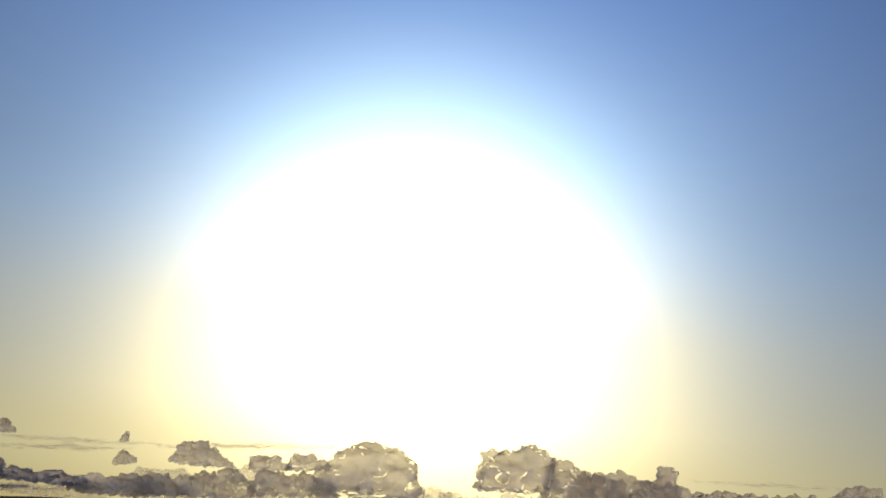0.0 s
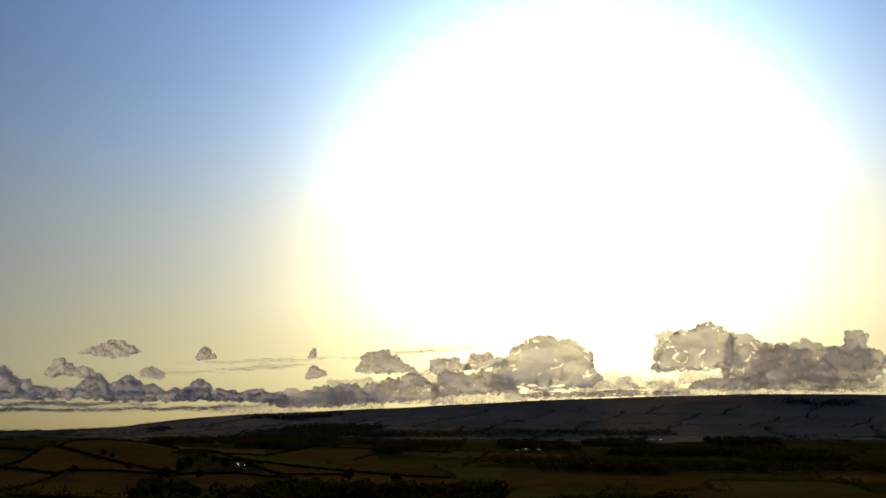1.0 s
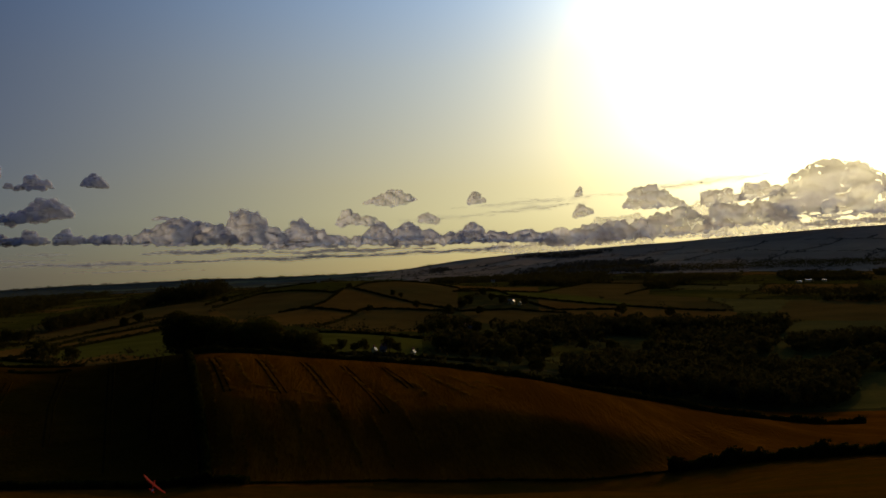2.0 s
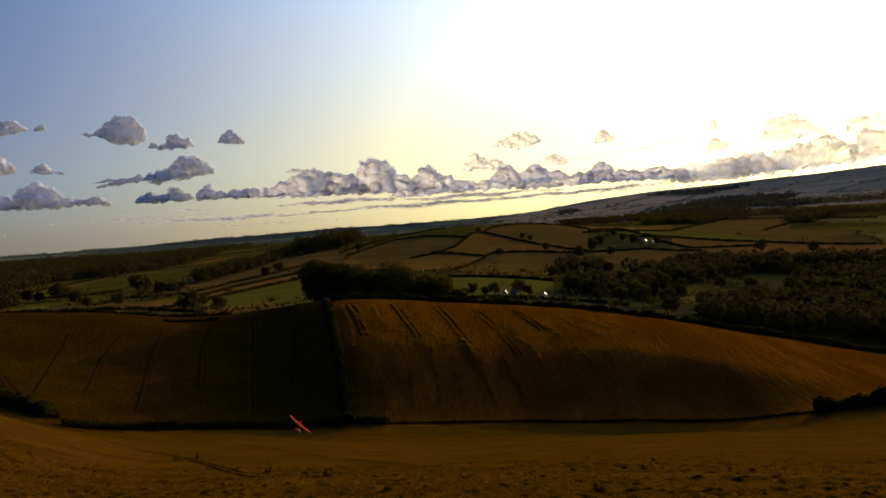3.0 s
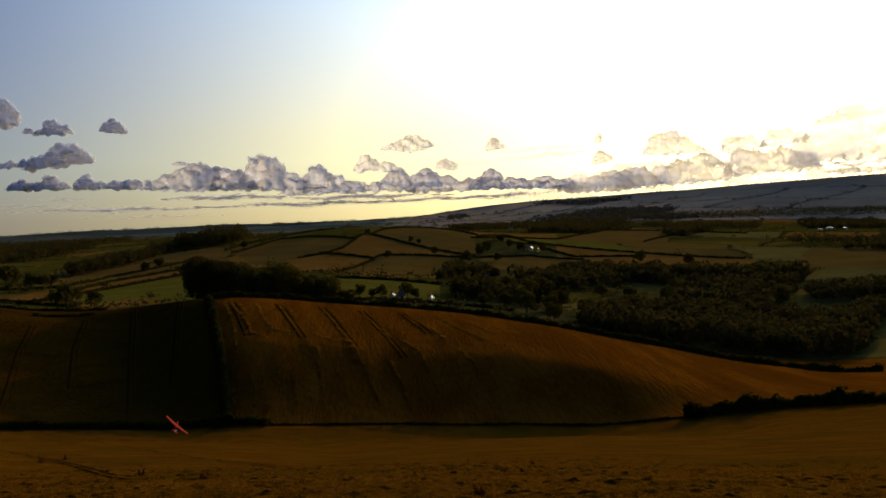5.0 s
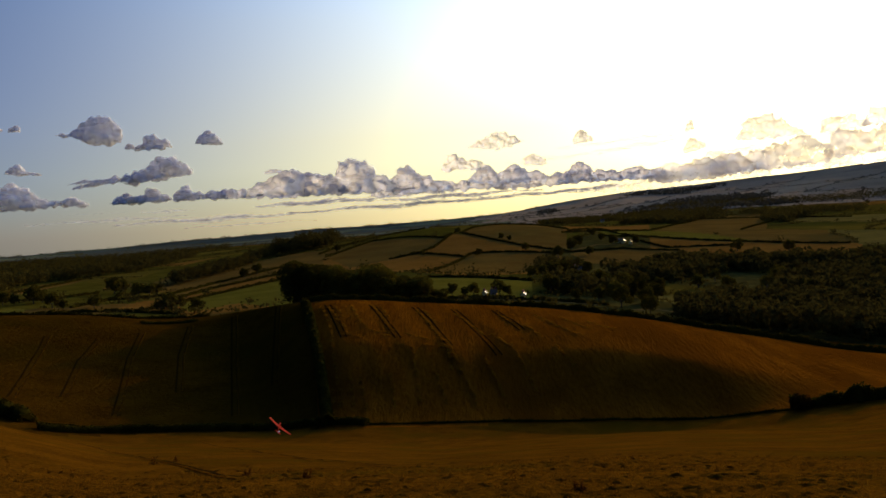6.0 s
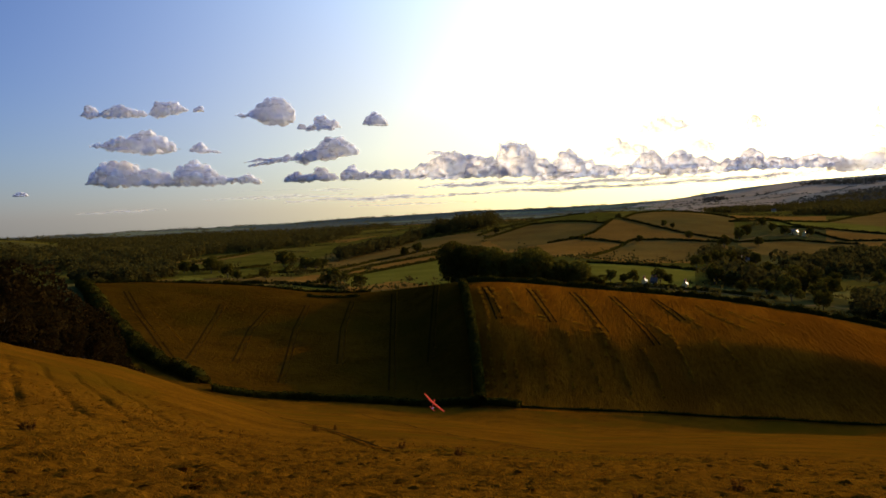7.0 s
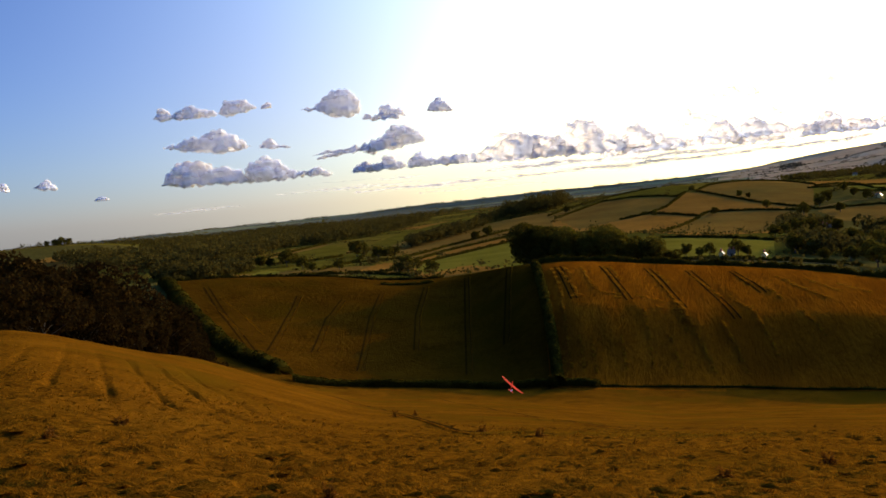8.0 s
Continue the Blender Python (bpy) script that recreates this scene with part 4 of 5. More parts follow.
def distant_hedges(zone, name, label, material, tall, every, side=None):
    """Hedges, and here and there a tree in them, round all the fields of a zone."""
    rng = np.random.RandomState(300 + zone + (7 if side == "left" else 0))
    x, y, far, b = boundaries(zone)
    keep = rng.uniform(size=len(x)) < 0.9
    keep &= rough(x, y, 260, 41) > -0.75
    keep &= (far < 3800) | (b < 6)
    keep &= (b < 6) if side == "left" else (b >= 6) if side == "right" else True
    at = np.stack([x, y], 1)
    for _, polygon in FIELDS:
        keep &= ~inside(at, polygon)
    at = at[keep]
    grown = np.where(rng.uniform(size=len(at)) < every, 3.4, 1.0) * rng.uniform(0.7, 1.3, len(at))
    count = np.where(grown > 2, 26, 6)
    k = np.repeat(np.arange(len(at)), count)
    h = grown[k] * tall
    c = np.column_stack([at[k], height(at[k, 0], at[k, 1])])
    d = rng.normal(size=(len(k), 3)) * 0.45
    c += d * np.column_stack([np.maximum(h * 0.6, 3.6), np.maximum(h * 0.6, 3.6), h * 0.35])
    c[:, 2] += h * 0.5
    lv, lf = leaf_quads(c, np.minimum(tall * 0.42, 1.9) * rng.uniform(0.6, 1.3, len(k)), rng)
    me = grid_mesh(name, lv, lf)
    me.materials.append(material)
    tagged(new(name, me), label, "hedges", kind="stuff")


def distant_copses(zone, share, spacing, tall, clumps, material, name, label):
    """Fields that are given over to trees."""
    rng = np.random.RandomState(350 + zone)
    lim = (930, 2400, 3900)[zone]
    g = np.arange(-lim, lim, spacing)
    gx, gy = np.meshgrid(g, g[g > 0])
    p = np.stack([gx.ravel(), gy.ravel()], 1) + rng.uniform(-0.5, 0.5, (gx.size, 2)) * spacing
    far, b = np.hypot(p[:, 0], p[:, 1]), np.degrees(np.arctan2(p[:, 0], p[:, 1]))
    keep = (far > 470) & (far < lim) & (b > 8) & (b < 58) & (zone_of(far, p[:, 0], p[:, 1]) == zone)
    p = p[keep]
    col, row = field_cell(p[:, 0], p[:, 1], zone)
    keep = (dice(2, col, row) < share) & (rough(p[:, 0], p[:, 1], 70, 43) > -0.5)
    for _, polygon in FIELDS:
        keep &= ~inside(p, polygon)
    p = p[keep]
    h = tall * rng.uniform(0.6, 1.2, len(p))
    k = np.repeat(np.arange(len(p)), clumps)
    d = rng.normal(size=(len(k), 3))
    d /= np.linalg.norm(d, axis=1, keepdims=True)
    c = np.column_stack([p[k], height(p[k, 0], p[k, 1])]) + d * np.column_stack([np.full(len(k), spacing * 0.6)] * 2 + [h[k] * 0.42])
    c[:, 2] += h[k] * 0.55
    lv, lf = leaf_quads(c, spacing * 0.2 * rng.uniform(0.6, 1.4, len(k)), rng)
    me = grid_mesh(name, lv, lf)
    me.materials.append(material)
    tagged(new(name, me), label, "trees", kind="stuff")


distant_hedges(0, "valley_hedges", "overgrown dark hedges with trees in the next valley", WOOD_LEAF, 3.0, 0.10)
distant_hedges(1, "plain_hedges", "dark hedges round the fields of the plain", WOOD_LEAF, 2.6, 0.06)
distant_hedges(2, "ridge_hedges", "faint hedges and trees on the distant ridge", HAZED_RIDGE_LEAF, 4.0, 0.10, "right")
distant_hedges(2, "horizon_hedges", "dark hedges on the distant low hills", LEAF, 2.4, 0.05, "left")
distant_copses(0, 0.34, 9.5, 12.0, 40, WOOD_LEAF, "valley_copses", "dark copses among the fields of the next valley")
distant_copses(1, 0.20, 13.0, 13.0, 22, WOOD_LEAF, "plain_copses", "dark copses among the fields of the plain")
distant_copses(2, 0.15, 26.0, 14.0, 10, HAZED_RIDGE_LEAF, "ridge_copses", "faint woods on the slopes of the distant ridge")


def skyline_trees():
    """Scattered hedgerow trees along the far skyline."""
    rng = np.random.RandomState(91)
    b = rng.uniform(-36, 8, 260)
    b = b[np.sin(b * 1.7) + np.sin(b * 4.1 + 1) > -0.3]
    far = rng.uniform(4300, 4480, len(b))
    x, y = far * np.sin(np.radians(b)), far * np.cos(np.radians(b))
    z = height(x, y)
    c = np.repeat(np.column_stack([x, y, z]), 14, 0) + rng.normal(size=(len(b) * 14, 3)) * np.array([7, 7, 1.9]) + np.array([0, 0, 2.5])
    lv, lf = leaf_quads(c, rng.uniform(1.5, 3.5, len(c)), rng)
    me = grid_mesh("skyline_trees", lv, lf)
    me.materials.append(LEAF)
    tagged(new("skyline_trees", me), "line of tiny hedgerow trees along the far skyline", "trees", kind="stuff")


skyline_trees()

# ------------------------------------------------------------- lanes and houses
strip("lane", [(0.6, 509), (3.5, 511), (7.2, 508), (11.5, 516)], 3.0, 0.12, LANE, "pale lane behind the brow of the field", "lane")
strip("farm_track", [(13.6, 512), (14.8, 530), (16.6, 526)], 3.5, 0.12, LANE, "pale farm track among trees in the valley", "track")
strip("lane", [(9.6, 985), (11.5, 1060), (13.2, 1075), (15.5, 1052)], 3.0, 0.12, LANE, "pale lane leading to the white farm", "lane")


def box(name, size, at, material, parent, label="", bevel=0.0, turn=0):
    bm = bmesh.new()
    bmesh.ops.create_cube(bm, size=1.0, matrix=Matrix.Translation(at) @ pose(0, 0, 0, 0, 0, turn) @ Matrix.Diagonal((*size, 1)))
    if bevel:
        bmesh.ops.bevel(bm, geom=bm.edges[:], offset=bevel, segments=2, affect="EDGES")
    return part(name, from_bm(name, bm, material), parent, label)


def house(bearing, far, turn, long, deep, eaves, label, name="cottage", pitch=0.48):
    """A gabled house: walls, a roof with overhang, chimneys, windows and a door."""
    x, y = plan(bearing, far)
    ob = new(name)
    ob.matrix_basis = pose(x, y, ground(x, y) - 0.2, 0, 0, turn)
    tagged(ob, label, "house", "houses in the valley")
    ridge = eaves + deep * pitch
    h, d = long / 2, deep / 2
    v = [(-h, -d, 0), (h, -d, 0), (h, d, 0), (-h, d, 0), (-h, -d, eaves), (h, -d, eaves), (h, d, eaves), (-h, d, eaves), (-h, 0, ridge), (h, 0, ridge)]
    f = [(0, 1, 5, 4), (1, 2, 6, 9, 5), (2, 3, 7, 6), (3, 0, 4, 8, 7), (3, 2, 1, 0)]
    part("wall", mesh_of("wall", v, f, WHITEWASH), ob)
    o, t = 0.4, 0.22
    slope = (ridge - eaves) / d
    for s in (-1, 1):
        e = eaves - o * slope + 0.05
        top = [(-h - o, s * (d + o), e), (h + o, s * (d + o), e), (h + o, 0, ridge + 0.05), (-h - o, 0, ridge + 0.05)]
        both = top + [(a, b, c + t) for a, b, c in top]
        part("roof", mesh_of("roof", both, [(0, 1, 2, 3), (7, 6, 5, 4), (0, 4, 5, 1), (1, 5, 6, 2), (2, 6, 7, 3), (3, 7, 4, 0)], SLATE), ob, "grey slate roof")
    for s in (-1, 1):
        box("chimney", (0.9, 0.7, 1.9), (s * (h - 0.7), 0, ridge + 0.6), BRICK, ob, "brick chimney", 0.04)
    for s in (-0.62, 0.0, 0.62):
        for z in ((1.5, eaves - 0.9) if eaves > 4 else (1.5,)):
            if s == 0.0 and z == 1.5:
                box("door", (1.0, 0.1, 2.05), (0, -d - 0.03, 1.1), SOIL, ob, "dark wooden door", 0.02)
                continue
            w = box("window", (1.1, 0.12, 1.15), (s * h, -d - 0.02, z), PALE_FILM, ob, "", 0.02)
            box("pane", (0.9, 0.06, 0.95), (s * h, -d - 0.08, z), GLASS_DARK, w)


WHITE_HOUSE = "small whitewashed house with a grey slate roof among trees"
for b, far, turn, long, deep, eaves, pitch in (
        (13.15, 1086, 76, 6, 4, 3.2, 0.5), (12.9, 1092, 20, 6, 4, 2.8, 0.4), (13.6, 1080, 80, 6, 4, 2.4, 0.5), (9.55, 792, 74, 5, 4, 3.0, 0.55), (10.0, 797, 78, 5, 4.5, 3.2, 0.55),
        (10.35, 792, 20, 5, 4, 3.0, 0.5), (4.1, 531, 72, 2.6, 2.4, 1.9, 0.5), (4.7, 530, -8, 3.5, 3.5, 2.2, 0.5), (6.6, 526, 76, 3.0, 2.4, 1.9, 0.5), (39.0, 2350, 10, 20, 9, 5, 0.1),
        (39.5, 2385, 20, 12, 7, 4, 0.1), (31.2, 1810, -30, 14, 7, 4, 0.1), (30.6, 1730, 15, 9, 6, 4, 0.1), (32.0, 1800, 5, 8, 6, 4, 0.1), (11.9, 1900, 10, 8, 6, 3, 0.5)):
    house(b, far, turn - b, long, deep, eaves, WHITE_HOUSE, pitch=pitch)

# ------------------------------------------------------------- the near ground
for points in ([(-24.6, 120), (-21.0, 89), (-18.2, 62.6), (-15.3, 38.6), (-12.4, 23)], [(-14.6, 130), (-12.6, 102), (-9.0, 60.8), (-6.1, 43.6), (-1.8, 31.9)]):
    strip("path", points, 0.2, 0.07, SOIL, "narrow dark trodden path down the dry field", "path")


def dry_tufts():
    rng = np.random.RandomState(5)
    n = 16000
    b = rng.uniform(-46, 34, n)
    far = 4.5 * (34 / 4.5) ** (rng.uniform(0, 1, n) ** 1.25)
    x, y = far * np.sin(np.radians(b)), far * np.cos(np.radians(b))
    keep = rough(x, y, 2.6, 14) + 0.6 * rng.normal(size=n) > -0.25
    x, y, far = x[keep], y[keep], far[keep]
    z = height(x, y)
    blades = 7
    n = len(x)
    base = np.repeat(np.stack([x, y, z], 1), blades, 0) + rng.normal(size=(n * blades, 3)) * np.array([0.05, 0.05, 0]) - np.array([0, 0, 0.02])
    tall = np.repeat(rng.gamma(3.0, 0.0105, n), blades) * rng.uniform(0.5, 1.3, n * blades)
    lean = rng.normal(size=(n * blades, 2)) * 0.75
    tip = base + np.column_stack([lean * tall[:, None], tall])
    g = rng.uniform(0, 6.28, n * blades)
    w = np.column_stack([np.cos(g), np.sin(g), np.zeros(n * blades)]) * (0.004 + 0.0007 * np.repeat(far, blades))[:, None]
    mid = base * 0.45 + tip * 0.55 + np.column_stack([np.zeros((n * blades, 2)), tall * 0.12])
    v = np.stack([base - w, base + w, mid + w * 0.7, tip], 1).reshape(-1, 3)
    me = grid_mesh("dry_grass_tufts", v, np.arange(len(v)).reshape(-1, 4))
    me.materials.append(STRAW)
    tagged(new("dry_grass_tufts", me), "thin tufts of straw-dry grass on the hilltop", "grass", kind="stuff")


dry_tufts()


def hummocks():
    """Low lumps of turf: small uneven domes that turn their shaded side to whoever looks against the sun."""
    rng = np.random.RandomState(8)
    n = 4200
    b = rng.uniform(-46, 34, n)
    far = 5.0 * (46 / 5.0) ** (rng.uniform(0, 1, n) ** 1.15)
    x, y = far * np.sin(np.radians(b)), far * np.cos(np.radians(b))
    keep = rough(x, y, 6.0, 15) + 0.5 * rng.normal(size=n) > 0.0
    x, y, b, far = x[keep], y[keep], b[keep], far[keep]
    dome_v, dome_f = icosphere(1)
    up = dome_v[:, 2] > -0.3
    pick = np.flatnonzero(up)
    where = np.full(len(dome_v), -1)
    where[pick] = np.arange(len(pick))
    faces = where[dome_f[(up[dome_f]).all(1)]]
    shape = dome_v[pick]
    m, k = len(x), len(pick)
    wide, tall = rng.gamma(3.0, 0.020, m) + 0.035, rng.uniform(0.02, 0.055, m)
    q = shape[None] * (1 + 0.25 * rng.normal(size=(m, k, 1)))
    g = rng.uniform(-0.5, 0.5, m) - np.radians(b)
    u, w, t = q[:, :, 0] * wide[:, None] * 1.5, q[:, :, 1] * wide[:, None] * 0.7, q[:, :, 2] * tall[:, None]
    px = x[:, None] + u * np.cos(g)[:, None] - w * np.sin(g)[:, None]
    py = y[:, None] + u * np.sin(g)[:, None] + w * np.cos(g)[:, None]
    v = np.stack([px, py, height(x, y)[:, None] + t], -1).reshape(-1, 3)
    me = tri_mesh("turf_hummocks", v, (faces[None] + (np.arange(m) * k)[:, None, None]).reshape(-1, 3))
    me.materials.append(DRY_GRASS)
    tagged(new("turf_hummocks", me), "small lumps of dry turf scattered over the hilltop", "turf", kind="stuff")


hummocks()


def dead_weed(bearing, far, tall, seed):
    """A withered dock: upright seed stalks over a few curled leaves."""
    rng = np.random.RandomState(seed)
    x, y = plan(bearing, far)
    ob = new("withered_weed")
    ob.matrix_basis = pose(x, y, ground(x, y) - 0.02, 0, 0, rng.uniform(0, 360))
    tagged(ob, "withered brown dock weed in the dry grass", "weed", "withered weeds")
    for k in range(6):
        verts, faces, seeds = [], [], []
        a, h = rng.uniform(0, 6.28), tall * rng.uniform(0.5, 1.0)
        foot = (0.05 * math.cos(a), 0.05 * math.sin(a), 0)
        tip = (foot[0] + rng.normal() * 0.12 * h + 0.05 * k - 0.12, foot[1] + rng.normal() * 0.12 * h, h)
        limb(verts, faces, foot, tip, 0.008, 0.003, 5)
        for s in np.linspace(0.45, 1.0, 18):
            seeds.append(np.array(foot) * (1 - s) + np.array(tip) * s + rng.normal(size=3) * 0.016)
        stalk = part("stalk", mesh_of("stalk", verts, faces, WEED), ob)
        lv, lf = leaf_quads(np.array(seeds), 0.024 * rng.uniform(0.6, 1.4, len(seeds)), rng)
        me = grid_mesh("seed_head", lv, lf)
        me.materials.append(WEED)
        part("seed_head", me, stalk)
    for k in range(9):
        a, long = 6.28 * k / 9 + rng.uniform(-0.3, 0.3), tall * rng.uniform(0.5, 0.9)
        verts, faces = [], []
        for i in range(6):
            t = i / 5
            r, z, w = 0.02 + long * t, long * (0.9 * t - 1.0 * t * t) + 0.03, 0.03 * math.sin(0.3 + 2.6 * t) + 0.003
            for s, lift in ((-1, 0.012), (0, 0.0), (1, 0.012)):
                verts.append((r * math.cos(a) - s * w * math.sin(a), r * math.sin(a) + s * w * math.cos(a), z + lift))
            if i:
                for s in (0, 1):
                    p = 3 * i + s
                    faces.append((p - 3, p - 2, p + 1, p))
        part("leaf", mesh_of("leaf", verts, faces, WEED), ob)


for k, (b, far, tall) in enumerate(((-22.4, 8.3, 0.22), (-38.6, 12.0, 0.20), (-34.5, 14.5, 0.16), (-8.2, 21, 0.3), (-17.5, 45, 0.45), (-12.0, 26, 0.25), (3.4, 10.2, 0.14),
                                    (9.5, 12.5, 0.16), (-16.2, 48, 0.4))):
    dead_weed(b, far, tall, 300 + k)


# ------------------------------------------------------------- the model glider, banking low over the field


def glider():
    x, y = plan(-9.7, 62)
    ob = new("model_glider")
    ob.matrix_basis = pose(x, y, EYE - 62 * math.tan(radians(12.7)), 0, 0, 9.7) @ pose(0, 0, 0, 0, 47, 0) @ pose(0, 0, 0, 28, 0, 12)
    tagged(ob, "red and white radio-controlled model glider banking in flight", "model plane")
    for s in (-1, 1):
        verts, faces = [], []
        n = 10
        for k in range(n + 1):
            t = k / n
            chord = 0.24 * (1 - 0.45 * t ** 1.5)
            u = s * (0.03 + t * 0.97)
            up = 0.07 * t * t
            verts += [(u, chord * 0.35, up), (u, chord * 0.05, up + 0.018 * (1 - 0.5 * t)), (u, -chord * 0.65, up + 0.002), (u, chord * 0.05, up - 0.008)]
        for k in range(n):
            for e in range(4):
                a, b = 4 * k + e, 4 * k + (e + 1) % 4
                faces.append((a, b, b + 4, a + 4))
        faces.append((4 * n, 4 * n + 1, 4 * n + 2, 4 * n + 3))
        part("wing", mesh_of("wing", verts, faces, RED_FILM), ob, "red tapered wing")
    verts, faces = [], []
    for u, r in ((0.42, 0.008), (0.36, 0.035), (0.2, 0.055), (0.0, 0.055), (-0.25, 0.03), (-0.62, 0.016), (-0.7, 0.006)):
        for s in range(8):
            g = math.pi * s / 4
            verts.append((r * math.cos(g), u, -0.03 + r * 1.2 * math.sin(g)))
    for k in range(6):
        for s in range(8):
            a, b = 8 * k + s, 8 * k + (s + 1) % 8
            faces.append((a, b, b + 8, a + 8))
    part("fuselage", mesh_of("fuselage", verts, faces, RED_FILM, True), ob, "slim red fuselage")
    box("tailplane", (0.46, 0.11, 0.012), (0, -0.62, 0.0), RED_FILM, ob, "", 0.004)
    fin = [(0.006 * s, a, b) for s in (-1, 1) for a, b in ((-0.52, -0.02), (-0.70, -0.02), (-0.72, 0.2), (-0.64, 0.2))]
    part("fin", mesh_of("fin", fin, [(0, 1, 2, 3), (7, 6, 5, 4), (0, 4, 5, 1), (1, 5, 6, 2), (2, 6, 7, 3), (3, 7, 4, 0)], PALE_FILM), ob, "upright white tail fin")


glider()

# ------------------------------------------------------------- clouds
PUFF_V, PUFF_F = icosphere(2)
CLOUD_FAR = 4700.0
cloud_count = [0]
LUMPS = []
for kind, size in (("VORONOI", 44.0), ("VORONOI", 19.0), ("CLOUDS", 14.0)):
    tex = bpy.data.textures.new("lumps", kind)
    tex.noise_scale = size
    LUMPS.append(tex)


def veil(me, h, rng, material):
    """A ragged outer skin of thin vapour round a cloud's core, so that its rim is soft."""
    nv, nf, nl = len(me.vertices), len(me.polygons), len(me.loops)
    co, way = np.zeros(nv * 3, np.float32), np.zeros(nv * 3, np.float32)
    me.vertices.foreach_get("co", co)
    me.vertices.foreach_get("normal", way)
    loops, starts = np.zeros(nl, np.int32), np.zeros(nf, np.int32)
    me.loops.foreach_get("vertex_index", loops)
    me.polygons.foreach_get("loop_start", starts)
    p, way = co.reshape(-1, 3), way.reshape(-1, 3)
    swell = 0.035 + 0.05 * np.clip(rough(p[:, 0] + p[:, 1], p[:, 2] + 0.6 * p[:, 1], 0.42 * h, 61), -0.5, 1) + 0.012 * rng.normal(size=nv)
    outer = p + way * (np.maximum(swell, 0.012) * h)[:, None] * np.where(way[:, 2:3] < -0.3, 0.4, 1.0)
    both = bpy.data.meshes.new("veil")
    both.vertices.add(nv)
    both.vertices.foreach_set("co", outer.astype(np.float32).ravel())
    both.loops.add(nl)
    both.loops.foreach_set("vertex_index", loops)
    both.polygons.add(nf)
    both.polygons.foreach_set("loop_start", starts)
    both.polygons.foreach_set("use_smooth", np.ones(nf, bool))
    both.update(calc_edges=True)
    both.materials.append(material)
    return both


def cloud(bearing, foot, wide, tall, tops, lean=0.0, belly=0.0, label="", group="fair-weather clouds", back=0.0):
    """A heap cloud with a flat foot. All in degrees as seen from the hilltop; tops: its outline from end to end, nine being the full height;
    lean: how much higher its clockwise end lies; belly: how far its underside sags under the high parts."""
    cloud_count[0] += 1
    rng = np.random.RandomState(500 + cloud_count[0])
    away = CLOUD_FAR + back
    w, h, slant = away * radians(wide), away * radians(tall) / (1 + 0.8 * belly), away * radians(lean)
    line = np.array([int(d) for d in tops], float) / 9
    at = (np.arange(len(line)) + 0.5) / len(line) - 0.5
    at, line = np.r_[-0.5, at, 0.5], np.r_[line[0] * 0.25, line, line[-1] * 0.25]
    fine = np.linspace(-0.5, 0.5, max(24, int(9 * w / h)))
    line = np.interp(fine, at, line) * (1 + 0.14 * min(1.0, 110 / h) * rng.uniform(-1, 1, len(fine)))
    step = max(1, int(round(0.02 * len(fine))))
    line = np.max([np.interp(np.arange(len(fine)) + d, np.arange(len(fine)), line) for d in range(-step, step + 1)], 0) * np.clip((0.5 - np.abs(fine)) / 0.09, 0.2, 1) ** 0.7
    at = fine
    vs, fs = [], []

    def puff(x, y, z, r):
        q = PUFF_V * np.array([1.3, 1.1, 0.8]) * r + np.array([x, y, z])
        fs.append(PUFF_F + sum(len(v) for v in vs))
        vs.append(q)

    heap = min(1.0, 120 / h)
    count = int(np.clip(36 * w / h / heap ** 1.5, 60, 330))
    for k in range(count):
        u = (k + rng.uniform(0.1, 0.9)) / count - 0.5
        top = float(np.interp(u, at, line)) * h
        level = k % 4
        r = max(0.04 * h, top * (0.2, 0.24, 0.19, 0.15)[level] * rng.uniform(0.75, 1.25) * heap ** 0.6)
        z = (r * 0.6, rng.uniform(0.3, 0.6) * top, rng.uniform(0.6, 0.85) * top, top - r * 0.8)[level]
        deep = min(top, 0.8 * h) * (0.55, 0.5, 0.35, 0.22)[level]
        puff(u * (w - 1.6 * r), rng.uniform(-1, 1) * deep, z, r)
    v = np.vstack(vs)
    flat = 0.06 * h
    low = v[:, 2] < flat
    v[low, 2] = flat + (v[low, 2] - flat) * 0.22
    v[:, 2] += slant * v[:, 0] / w - belly * h * np.interp(v[:, 0] / w, at, line) * np.clip(1 - v[:, 2] / (0.7 * h), 0, 1)
    me = tri_mesh("cloud", v, np.vstack(fs))
    core = LOW_CLOUD if back > 120 else SUN_CLOUD if bearing > 13 or bearing > 2 and foot > 2.5 else BANK_CLOUD if bearing > -12 and foot < 4.5 else CLOUD
    me.materials.append(core)
    ob = new("cloud", me)
    x, y = plan(bearing, away)
    ob.matrix_basis = pose(x, y, EYE + away * math.tan(radians(foot)), 0, 0, -bearing)
    skin = ob.modifiers.new("skin", "REMESH")
    skin.mode, skin.voxel_size, skin.use_smooth_shade = "VOXEL", max(3.4, h / 12.5), True
    for tex, strength in zip(LUMPS, (-0.34, -0.16, 0.10)):
        bump = ob.modifiers.new("lumps", "DISPLACE")
        bump.texture, bump.texture_coords, bump.strength, bump.mid_level = tex, "GLOBAL", strength * min(h, 170), 0.5
    calm = ob.modifiers.new("calm", "SMOOTH")
    calm.factor, calm.iterations = 0.5, 2
    tagged(ob, label or "heaped fair-weather cloud with a flat grey base", "cloud", group)
    grown.append((ob, h, rng))


grown = []
